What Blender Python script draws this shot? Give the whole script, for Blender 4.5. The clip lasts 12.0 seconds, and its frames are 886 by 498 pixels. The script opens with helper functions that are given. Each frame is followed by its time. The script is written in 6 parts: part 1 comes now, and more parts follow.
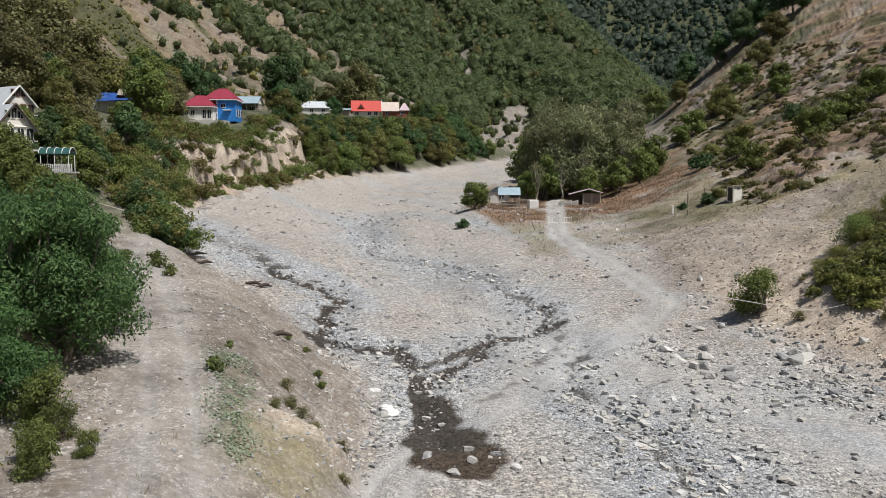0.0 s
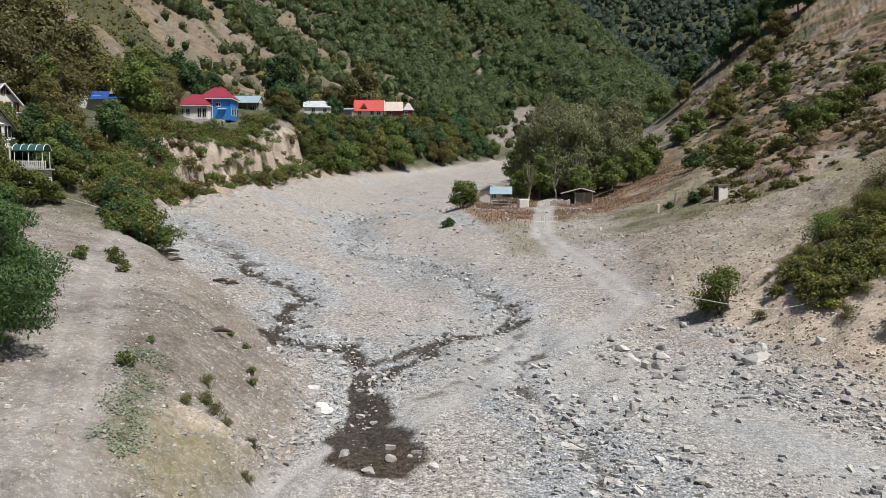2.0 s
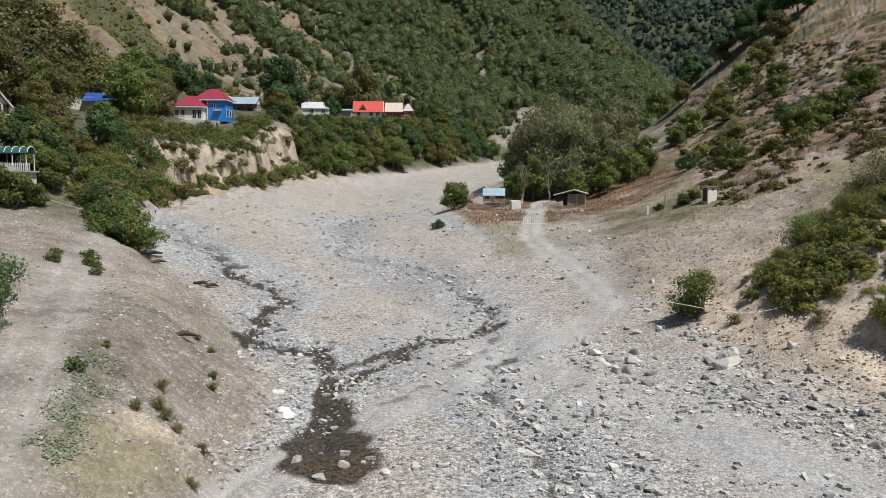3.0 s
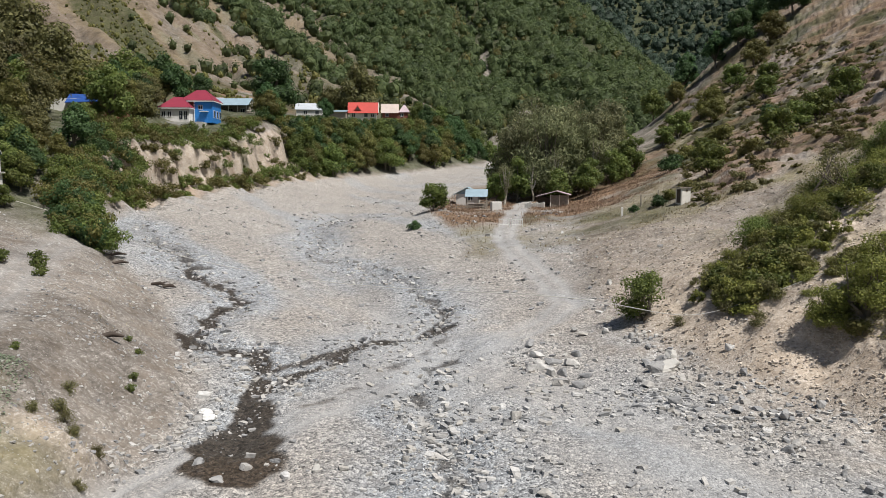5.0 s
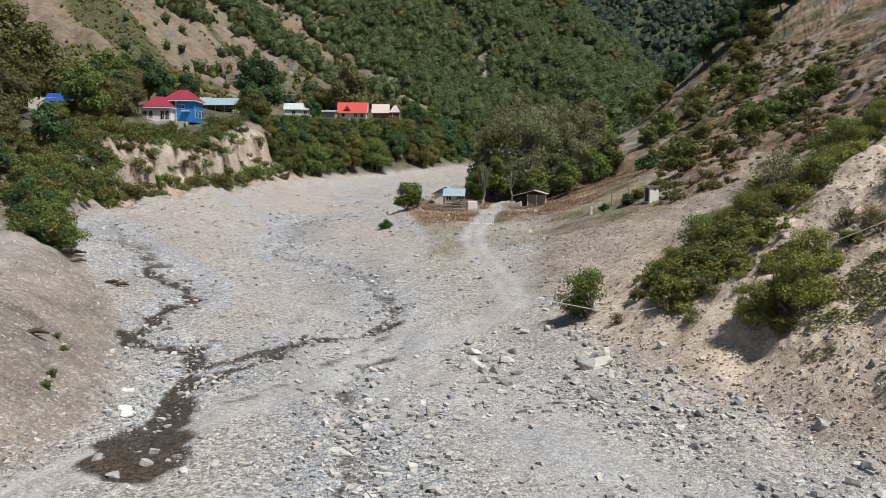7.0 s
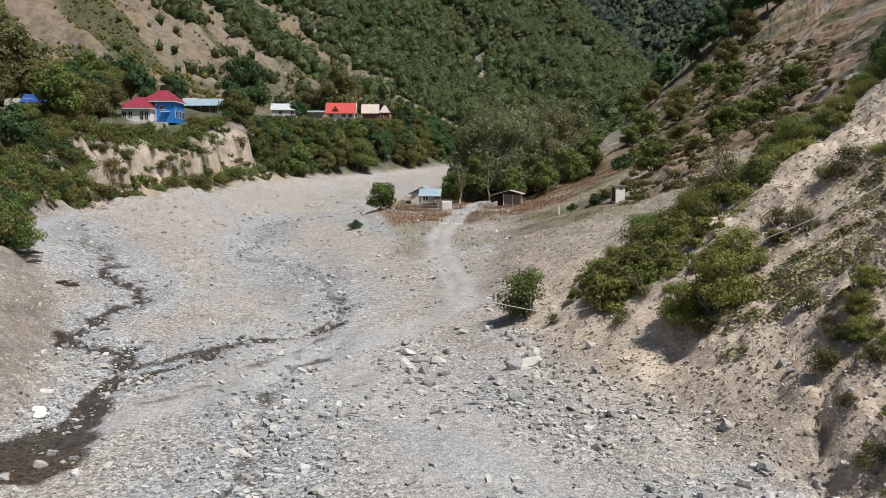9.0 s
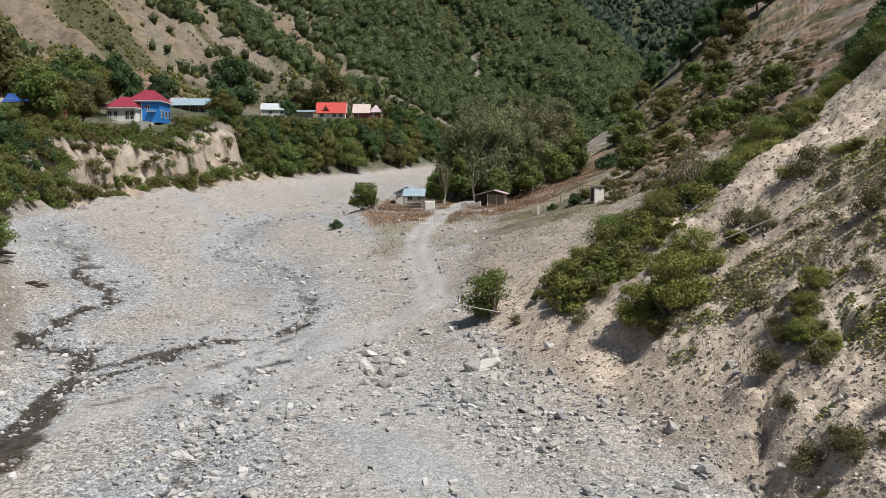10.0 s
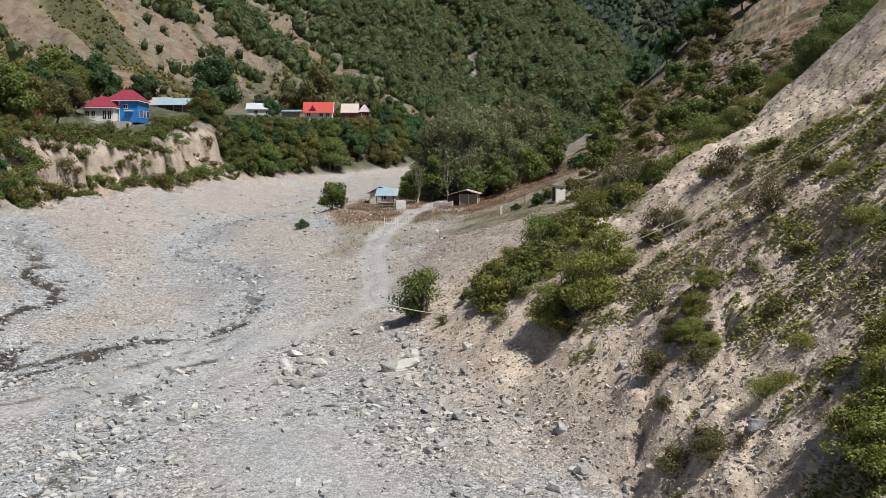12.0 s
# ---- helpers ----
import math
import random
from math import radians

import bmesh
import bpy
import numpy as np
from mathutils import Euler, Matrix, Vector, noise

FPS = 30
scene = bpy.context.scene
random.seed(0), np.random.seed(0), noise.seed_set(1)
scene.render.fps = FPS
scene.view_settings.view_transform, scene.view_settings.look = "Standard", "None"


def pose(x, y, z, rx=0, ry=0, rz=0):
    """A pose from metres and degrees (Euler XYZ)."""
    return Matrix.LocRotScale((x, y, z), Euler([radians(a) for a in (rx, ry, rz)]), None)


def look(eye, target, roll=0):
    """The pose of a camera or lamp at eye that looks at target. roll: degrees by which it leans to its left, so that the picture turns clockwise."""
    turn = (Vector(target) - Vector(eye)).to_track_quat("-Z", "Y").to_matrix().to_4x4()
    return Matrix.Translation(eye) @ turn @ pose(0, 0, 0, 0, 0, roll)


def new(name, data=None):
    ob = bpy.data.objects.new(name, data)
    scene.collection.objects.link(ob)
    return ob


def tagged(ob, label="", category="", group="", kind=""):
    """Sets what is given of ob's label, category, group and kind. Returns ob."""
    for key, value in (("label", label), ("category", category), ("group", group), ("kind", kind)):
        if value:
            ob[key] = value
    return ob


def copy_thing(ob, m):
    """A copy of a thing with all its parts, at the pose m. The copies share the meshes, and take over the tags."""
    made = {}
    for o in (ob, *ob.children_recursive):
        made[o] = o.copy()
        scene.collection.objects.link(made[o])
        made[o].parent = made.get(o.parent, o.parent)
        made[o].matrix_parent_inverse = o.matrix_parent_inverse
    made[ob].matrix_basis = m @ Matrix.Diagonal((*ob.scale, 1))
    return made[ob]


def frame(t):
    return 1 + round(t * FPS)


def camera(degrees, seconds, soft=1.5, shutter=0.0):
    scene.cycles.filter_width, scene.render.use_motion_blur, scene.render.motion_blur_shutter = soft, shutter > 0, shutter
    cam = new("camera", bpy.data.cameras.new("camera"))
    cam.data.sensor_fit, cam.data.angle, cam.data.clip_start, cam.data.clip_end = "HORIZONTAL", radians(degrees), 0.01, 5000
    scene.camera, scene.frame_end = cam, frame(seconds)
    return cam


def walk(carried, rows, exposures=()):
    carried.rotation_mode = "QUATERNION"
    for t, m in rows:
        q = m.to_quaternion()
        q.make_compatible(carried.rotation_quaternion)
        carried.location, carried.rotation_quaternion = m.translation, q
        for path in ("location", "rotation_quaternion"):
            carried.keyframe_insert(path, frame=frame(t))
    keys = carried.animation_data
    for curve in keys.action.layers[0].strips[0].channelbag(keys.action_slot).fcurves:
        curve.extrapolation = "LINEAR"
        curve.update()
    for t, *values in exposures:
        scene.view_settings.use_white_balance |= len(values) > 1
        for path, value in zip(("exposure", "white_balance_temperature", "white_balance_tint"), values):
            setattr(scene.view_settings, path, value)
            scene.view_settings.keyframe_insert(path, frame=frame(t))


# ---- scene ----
cam = camera(56.1, 12.0, soft=0.65)
PATH = [
    (0, (0.307, -0.321, 13.793), (0.289, 1.671, 13.613), 0.1),
    (0.5, (1.414, -0.084, 13.677), (1.386, 1.908, 13.496), 0.2),
    (1, (2.5, 0.143, 13.539), (2.462, 2.134, 13.359), 0.2),
    (1.5, (3.61, 0.336, 13.485), (3.564, 2.327, 13.304), 0.2),
    (2, (4.855, 0.505, 13.439), (4.799, 2.496, 13.261), 0.2),
    (2.5, (6.105, 0.681, 13.522), (6.04, 2.672, 13.344), 0.2),
    (3, (7.312, 0.843, 13.634), (7.241, 2.834, 13.457), 0.2),
    (5, (12.217, 1.375, 13.618), (12.124, 3.365, 13.444), 0.2),
    (5.5, (13.394, 1.492, 13.556), (13.301, 3.482, 13.383), 0.2),
    (6, (14.57, 1.585, 13.483), (14.473, 3.575, 13.31), 0.2),
    (6.5, (15.726, 1.685, 13.391), (15.626, 3.675, 13.219), 0.2),
    (7, (16.919, 1.755, 13.345), (16.818, 3.745, 13.173), 0.2),
    (9, (21.79, 2.358, 13.283), (21.682, 4.348, 13.112), 0.1),
    (9.5, (23.063, 2.573, 13.316), (22.959, 4.563, 13.145), 0.1),
    (10, (24.365, 2.734, 13.349), (24.261, 4.724, 13.177), 0.1),
    (10.5, (25.678, 2.851, 13.356), (25.573, 4.841, 13.185), 0.1),
    (11, (27.028, 2.933, 13.394), (26.921, 4.923, 13.222), 0.1),
    (11.5, (28.404, 2.986, 13.409), (28.295, 4.975, 13.236), 0.1),
    (12, (29.812, 3.144, 13.372), (29.701, 5.134, 13.199), 0.1),
]
walk(cam, [(t, look(eye, target, roll)) for t, eye, target, roll in PATH], exposures=[(0, 0.04)])

# ---- daylight: an open sky and one autumn sun from behind on the right ----
SUN_WAY = Vector((0.40, -0.28, 0.872)).normalized()
world = bpy.data.worlds.new("sky")
scene.world = world
world.use_nodes = True
sky = world.node_tree.nodes.new("ShaderNodeTexSky")
sky.sky_type, sky.sun_disc = "NISHITA", False
sky.sun_elevation = math.asin(SUN_WAY.z)
sky.sun_rotation = math.atan2(SUN_WAY.x, SUN_WAY.y)
world.node_tree.nodes["Background"].inputs["Strength"].default_value = 0.05
world.node_tree.links.new(sky.outputs["Color"], world.node_tree.nodes["Background"].inputs["Color"])
sun_data = bpy.data.lights.new("sun", "SUN")
sun_data.energy, sun_data.angle, sun_data.color = 5.0, radians(0.5), (1.0, 0.955, 0.90)
sun = new("sun", sun_data)
sun.matrix_world = look(SUN_WAY * 200, (0, 0, 0))

# ---- materials ----
def material(name):
    m = bpy.data.materials.new(name)
    m.use_nodes = True
    return m, m.node_tree.nodes, m.node_tree.links, m.node_tree.nodes["Principled BSDF"]


def node(nodes, kind, **values):
    n = nodes.new(kind)
    for key, value in values.items():
        if key in n.inputs:
            n.inputs[key].default_value = value
    return n


def mix_colour(nodes, links, factor, a, b, blend="MIX"):
    n = nodes.new("ShaderNodeMix")
    n.data_type, n.blend_type = "RGBA", blend
    for socket, value in ((n.inputs[0], factor), (n.inputs[6], a), (n.inputs[7], b)):
        if isinstance(value, (int, float)):
            socket.default_value = value
        elif isinstance(value, tuple):
            socket.default_value = (*value, 1)
        else:
            links.new(value, socket)
    return n.outputs[2]


def sums(nodes, links, kind, a, b, clamp=False):
    n = nodes.new("ShaderNodeMath")
    n.operation, n.use_clamp = kind, clamp
    for socket, value in ((n.inputs[0], a), (n.inputs[1], b)):
        if isinstance(value, (int, float)):
            socket.default_value = value
        else:
            links.new(value, socket)
    return n.outputs[0]


def stops(nodes, links, factor, *marks):
    """A colour ramp of (position, colour)."""
    n = nodes.new("ShaderNodeValToRGB")
    while len(n.color_ramp.elements) < len(marks):
        n.color_ramp.elements.new(0.5)
    for e, (at, colour) in zip(n.color_ramp.elements, marks):
        e.position, e.color = at, (*colour, 1)
    links.new(factor, n.inputs[0])
    return n.outputs[0]


def grey(v):
    return (v, v, v)


def noise_at(nodes, links, where, size, detail=4.0, rough=0.6):
    n = node(nodes, "ShaderNodeTexNoise", Scale=1.0 / size, Detail=detail, Roughness=rough)
    links.new(where, n.inputs["Vector"])
    return n.outputs["Fac"]


def bump(nodes, links, bsdf, height, strength, distance):
    n = node(nodes, "ShaderNodeBump", Strength=strength, Distance=distance)
    links.new(height, n.inputs["Height"])
    links.new(n.outputs[0], bsdf.inputs["Normal"])


def ground_material():
    m, nodes, links, bsdf = material("valley_ground")
    where = nodes.new("ShaderNodeNewGeometry").outputs["Position"]

    def mask(name):
        a = nodes.new("ShaderNodeAttribute")
        a.attribute_name = name
        return a.outputs["Fac"]

    # stone cells drawn out along the valley, to offset foreshortening at a low viewpoint
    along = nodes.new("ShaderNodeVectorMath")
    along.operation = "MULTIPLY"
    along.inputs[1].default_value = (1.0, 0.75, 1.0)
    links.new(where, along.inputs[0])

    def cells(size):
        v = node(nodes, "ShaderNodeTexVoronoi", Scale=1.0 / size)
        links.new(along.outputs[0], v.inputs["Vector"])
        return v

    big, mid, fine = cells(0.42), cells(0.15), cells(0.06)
    broad, patch, grain = noise_at(nodes, links, where, 9.0), noise_at(nodes, links, where, 1.6, 5), noise_at(nodes, links, where, 0.35, 6, 0.7)
    one = nodes.new("ShaderNodeSeparateColor")
    links.new(mid.outputs["Color"], one.inputs[0])
    two = nodes.new("ShaderNodeSeparateColor")
    links.new(fine.outputs["Color"], two.inputs[0])
    three = nodes.new("ShaderNodeSeparateColor")
    links.new(big.outputs["Color"], three.inputs[0])
    # river gravel: grey slate, buff and pale stones
    tone = sums(nodes, links, "ADD", sums(nodes, links, "MULTIPLY", one.outputs[0], 0.5), sums(nodes, links, "MULTIPLY", two.outputs[0], 0.5))
    stone = stops(nodes, links, tone, (0.16, (0.11, 0.113, 0.117)), (0.38, (0.28, 0.285, 0.29)), (0.62, (0.40, 0.40, 0.398)), (0.86, (0.66, 0.655, 0.645)))
    warm = mix_colour(nodes, links, 1.0, stone, (1.0, 0.935, 0.86), "MULTIPLY")
    cool = mix_colour(nodes, links, 1.0, stone, (0.91, 0.955, 1.0), "MULTIPLY")
    slate = sums(nodes, links, "ADD", mask("silt"), sums(nodes, links, "MULTIPLY", sums(nodes, links, "SUBTRACT", broad, 0.5), 0.7), True)
    gravel = mix_colour(nodes, links, slate, warm, cool)
    # loose buff earth with pebbles
    earth = stops(nodes, links, grain, (0.25, (0.122, 0.107, 0.092)), (0.5, (0.2, 0.178, 0.155)), (0.75, (0.285, 0.258, 0.228)))
    tan = stops(nodes, links, grain, (0.25, (0.33, 0.262, 0.198)), (0.5, (0.51, 0.425, 0.338)), (0.75, (0.63, 0.55, 0.455)))
    earth = mix_colour(nodes, links, mask("pale"), earth, tan)
    earth = mix_colour(nodes, links, 1.0, earth, stops(nodes, links, tone, (0.15, grey(0.86)), (0.5, grey(1.0)), (0.85, grey(1.1))), "MULTIPLY")
    pebbles = stops(nodes, links, tone, (0.66, grey(0)), (0.84, grey(0.3)))
    earth = mix_colour(nodes, links, pebbles, earth, stone)
    earth = mix_colour(nodes, links, stops(nodes, links, patch, (0.45, grey(0.0)), (0.8, grey(0.5))), earth, (0.215, 0.168, 0.125))
    soil = sums(nodes, links, "ADD", mask("soil"), sums(nodes, links, "MULTIPLY", sums(nodes, links, "SUBTRACT", patch, 0.5), 1.1), True)
    colour = mix_colour(nodes, links, soil, gravel, earth)
    # packed track
    packed = mix_colour(nodes, links, grain, (0.31, 0.312, 0.314), (0.46, 0.457, 0.45))
    colour = mix_colour(nodes, links, sums(nodes, links, "MULTIPLY", mask("track"), 0.75), colour, packed)
    # dry and green growth close to the ground
    straw = stops(nodes, links, grain, (0.25, (0.12, 0.11, 0.05)), (0.5, (0.21, 0.19, 0.095)), (0.8, (0.30, 0.26, 0.15)))
    rust = stops(nodes, links, grain, (0.25, (0.13, 0.08, 0.05)), (0.6, (0.25, 0.16, 0.10)), (0.85, (0.34, 0.24, 0.16)))
    green = stops(nodes, links, grain, (0.25, (0.022, 0.032, 0.011)), (0.55, (0.048, 0.06, 0.021)), (0.8, (0.09, 0.095, 0.038)))
    loose = sums(nodes, links, "MULTIPLY", sums(nodes, links, "SUBTRACT", patch, 0.5), 1.4)
    for name, paint in (("straw", straw), ("weeds", rust), ("green", green)):
        much = sums(nodes, links, "MULTIPLY", sums(nodes, links, "ADD", mask(name), sums(nodes, links, "MULTIPLY", loose, mask(name)), True), 0.92)
        colour = mix_colour(nodes, links, much, colour, paint)
    blotch = sums(nodes, links, "ADD", sums(nodes, links, "MULTIPLY", noise_at(nodes, links, where, 4.0, 6, 0.72), 0.6), sums(nodes, links, "MULTIPLY", noise_at(nodes, links, where, 22.0, 5, 0.7), 0.4))
    mottled = mix_colour(nodes, links, 1.0, colour, stops(nodes, links, blotch, (0.38, (0.52, 0.50, 0.48)), (0.5, grey(1.0)), (0.62, (1.28, 1.28, 1.27))), "MULTIPLY")
    colour = mix_colour(nodes, links, mask("soil"), colour, mottled)
    wet = mask("wet")
    colour = mix_colour(nodes, links, wet, colour, mix_colour(nodes, links, 1.0, colour, (0.19, 0.155, 0.125), "MULTIPLY"))
    links.new(colour, bsdf.inputs["Base Color"])
    links.new(stops(nodes, links, wet, (0.0, grey(0.95)), (1.0, grey(0.35))), bsdf.inputs["Roughness"])
    bsdf.inputs["Specular IOR Level"].default_value = 0.25
    lumps = sums(nodes, links, "ADD", sums(nodes, links, "MULTIPLY", sums(nodes, links, "MULTIPLY", mid.outputs["Distance"], -0.5), sums(nodes, links, "SUBTRACT", 1.0, sums(nodes, links, "MULTIPLY", soil, 0.85))), sums(nodes, links, "MULTIPLY", grain, sums(nodes, links, "SUBTRACT", 0.8, sums(nodes, links, "MULTIPLY", soil, 0.45))))
    lumps = sums(nodes, links, "ADD", lumps, sums(nodes, links, "MULTIPLY", fine.outputs["Distance"], -0.13))
    lumps = sums(nodes, links, "ADD", lumps, sums(nodes, links, "MULTIPLY", three.outputs[0], 0.10))
    lumps = sums(nodes, links, "ADD", lumps, sums(nodes, links, "MULTIPLY", sums(nodes, links, "MULTIPLY", patch, soil), 0.85))
    lumps = sums(nodes, links, "ADD", lumps, sums(nodes, links, "MULTIPLY", sums(nodes, links, "MULTIPLY", blotch, mask("soil")), 3.2))
    bump(nodes, links, bsdf, lumps, 1.0, 0.14)
    return m


def leaf_material(name, dark, light, gloss=0.55, clumps=5.0, spread=0.9):
    """Leaves that differ one by one and plant by plant, and let a little light through."""
    m, nodes, links, bsdf = material(name)
    leaf = nodes.new("ShaderNodeNewGeometry").outputs["Random Per Island"]
    plant = nodes.new("ShaderNodeObjectInfo").outputs["Random"]
    colour = mix_colour(nodes, links, leaf, dark, light)
    tint = node(nodes, "ShaderNodeHueSaturation")
    links.new(colour, tint.inputs["Color"])
    where = nodes.new("ShaderNodeNewGeometry").outputs["Position"]
    clump, stand_ = noise_at(nodes, links, where, clumps, 2), noise_at(nodes, links, where, 42.0, 3)
    links.new(sums(nodes, links, "ADD", sums(nodes, links, "ADD", 0.8, sums(nodes, links, "MULTIPLY", plant, 0.5)), sums(nodes, links, "MULTIPLY", sums(nodes, links, "SUBTRACT", clump, 0.5), spread)), tint.inputs["Value"])
    shift = sums(nodes, links, "ADD", sums(nodes, links, "MULTIPLY", plant, 0.025), sums(nodes, links, "MULTIPLY", stand_, -0.045))
    links.new(sums(nodes, links, "ADD", 0.506, shift), tint.inputs["Hue"])
    links.new(tint.outputs[0], bsdf.inputs["Base Color"])
    bsdf.inputs["Roughness"].default_value = gloss
    bsdf.inputs["Specular IOR Level"].default_value = 0.3
    glow = nodes.new("ShaderNodeBsdfTranslucent")
    links.new(tint.outputs[0], glow.inputs["Color"])
    both = node(nodes, "ShaderNodeMixShader", Fac=0.42)
    links.new(bsdf.outputs[0], both.inputs[1])
    links.new(glow.outputs[0], both.inputs[2])
    links.new(both.outputs[0], nodes["Material Output"].inputs["Surface"])
    return m


def plain_material(name, colour, rough=0.8, size=0.6, spread=0.25, metal=0.0, relief=0.02):
    """Paint, plaster, tin or timber with stains at two sizes."""
    m, nodes, links, bsdf = material(name)
    where = nodes.new("ShaderNodeNewGeometry").outputs["Position"]
    a, b = noise_at(nodes, links, where, size, 4), noise_at(nodes, links, where, size * 0.12, 4)
    stain = sums(nodes, links, "ADD", sums(nodes, links, "MULTIPLY", a, 0.7), sums(nodes, links, "MULTIPLY", b, 0.3))
    low, high = tuple(c * (1 - spread) for c in colour), tuple(min(1, c * (1 + spread)) for c in colour)
    links.new(stops(nodes, links, stain, (0.3, low), (0.7, high)), bsdf.inputs["Base Color"])
    bsdf.inputs["Roughness"].default_value, bsdf.inputs["Metallic"].default_value = rough, metal
    bump(nodes, links, bsdf, b, 0.4, relief)
    return m


def rock_material(name, scale=1.0, tint=(1.0, 1.0, 1.0)):
    """Stones, each of its own grey, buff or pale tone."""
    m, nodes, links, bsdf = material(name)
    geo, info = nodes.new("ShaderNodeNewGeometry"), nodes.new("ShaderNodeObjectInfo")
    pick = sums(nodes, links, "FRACT", sums(nodes, links, "ADD", geo.outputs["Random Per Island"], info.outputs["Random"]), 0.0)
    tone = stops(nodes, links, pick, (0.0, (0.26, 0.265, 0.27)), (0.35, (0.36, 0.36, 0.358)), (0.6, (0.45, 0.43, 0.395)), (0.85, (0.53, 0.52, 0.50)), (1.0, (0.62, 0.615, 0.60)))
    tone = mix_colour(nodes, links, 1.0, tone, tint, "MULTIPLY")
    a = noise_at(nodes, links, geo.outputs["Position"], 0.25 * scale, 6, 0.7)
    links.new(mix_colour(nodes, links, 1.0, tone, stops(nodes, links, a, (0.3, grey(0.7)), (0.7, grey(1.15))), "MULTIPLY"), bsdf.inputs["Base Color"])
    bsdf.inputs["Roughness"].default_value = 0.9
    bsdf.inputs["Specular IOR Level"].default_value = 0.25
    bump(nodes, links, bsdf, a, 0.6, 0.05)
    return m


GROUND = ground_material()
ROCK, PEBBLE = rock_material("boulder_stone"), rock_material("river_stone", 0.5)
SCREE = rock_material("scree_stone", 0.5, (1.05, 0.94, 0.82))
LEAF = {
    "deep": leaf_material("deep_green_leaves", (0.033, 0.070, 0.026), (0.098, 0.168, 0.062)),
    "feather": leaf_material("feathery_green_leaves", (0.035, 0.085, 0.028), (0.12, 0.205, 0.07)),
    "mid": leaf_material("mid_green_leaves", (0.072, 0.108, 0.028), (0.195, 0.24, 0.066)),
    "olive": leaf_material("olive_leaves", (0.088, 0.096, 0.027), (0.235, 0.225, 0.075)),
    "willow": leaf_material("grey_green_leaves", (0.09, 0.105, 0.05), (0.27, 0.28, 0.145)),
    "lime": leaf_material("yellow_green_leaves", (0.10, 0.12, 0.028), (0.29, 0.30, 0.08)),
    "rust": leaf_material("browning_leaves", (0.082, 0.084, 0.034), (0.19, 0.18, 0.075)),
    "wood": leaf_material("mountain_forest_leaves", (0.055, 0.077, 0.031), (0.108, 0.135, 0.052), 0.6, 9.0, 1.5),
    # dark green of the last ridge, with distance haze put into it as blue
    "blue": leaf_material("haze_blued_ridge_leaves", (0.036, 0.06, 0.042), (0.066, 0.095, 0.064), 0.6, 14.0, 1.6),
    "dry": leaf_material("dry_weed_stalks", (0.18, 0.125, 0.085), (0.36, 0.27, 0.19), 0.8),
    "mint": leaf_material("pale_mint_herbs", (0.19, 0.23, 0.16), (0.30, 0.345, 0.245)),
    "straw": leaf_material("bleached_grass", (0.20, 0.17, 0.09), (0.38, 0.33, 0.20), 0.8),
}
BARK = plain_material("grey_brown_bark", (0.13, 0.11, 0.085), 0.9, 0.4, 0.35)
PALE_BARK = plain_material("pale_dead_bark", (0.34, 0.31, 0.26), 0.9, 0.4, 0.3)

# ---- the lie of the land ----
# Break lines that run up the valley: (y, x, z).
LINE_L2 = [(20, -25, 6.6), (40, -23, 6.8), (60, -31, 7.6), (80, -44, 11), (100, -56, 18), (131, -80, 27), (155, -85, 30), (186, -80, 32), (220, -75, 33), (260, -70, 34), (300, -60, 36), (340, -45, 38), (500, -40, 42)]
LINE_L1 = [(20, -9.0, 5.0), (36, -9.6, 5.1), (46, -11.2, 5.0), (53, -13, 5.0), (65, -17.5, 5.3), (75, -23, 5.6), (85, -29, 6.6), (93, -34.5, 8.6), (100, -40, 11), (120, -44, 17.5), (131, -45.5, 20), (152, -44.8, 20.5), (168, -41.8, 22.2), (180, -40, 23.2), (188, -40, 24.2), (220, -37, 28), (260, -27, 30), (300, -13, 32), (340, 2, 32), (500, 10, 34)]
LINE_L0 = [(20, -2.6, 0.2), (46, -4.0, 0.4), (55, -7, 1.0), (65, -12, 1.9), (75, -17.5, 2.9), (85, -24, 4.0), (93, -31, 5.6), (100, -36, 6.4), (131, -40, 9.2), (155, -38, 10.0), (170, -35, 10.6), (196, -30, 12), (220, -22, 12.8), (245, -9, 14.2), (280, 6, 16), (340, 24, 19), (500, 40, 26)]
LINE_C = [(20, 11, -0.2), (36, 8, 0.1), (60, 11, 0.45), (79, 0, 1.3), (93, -3, 2.0), (115, -9, 3.8), (133, -15, 5.2), (155, -12, 6.0), (185, -17, 8), (215, -14, 10.4), (245, 0, 13), (280, 20, 15.6), (340, 40, 19), (500, 80, 25)]
LINE_T = [(20, 24, 0.0), (45, 22, 0.6), (60, 19, 0.7), (79, 13, 1.8), (93, 9, 3.2), (112, 8, 4.7), (121, 7, 5.5), (136, 2.6, 7.6), (150, 2, 7.2), (170, 5, 8.6), (200, 8, 11.5), (245, 18, 14), (280, 32, 17), (340, 56, 21), (500, 110, 27)]
LINE_F = [(20, 37.0, 0.2), (35, 35.4, 0.5), (45, 31.8, 0.9), (56, 26.6, 1.2), (65, 24, 2.3), (80, 22.5, 3.3), (93, 22.5, 5.2), (105, 25, 6.0), (120, 27, 7.1), (145, 28, 7.9), (170, 30, 9.6), (200, 34, 13), (245, 45, 17), (280, 54, 22), (340, 75, 28), (500, 150, 34)]
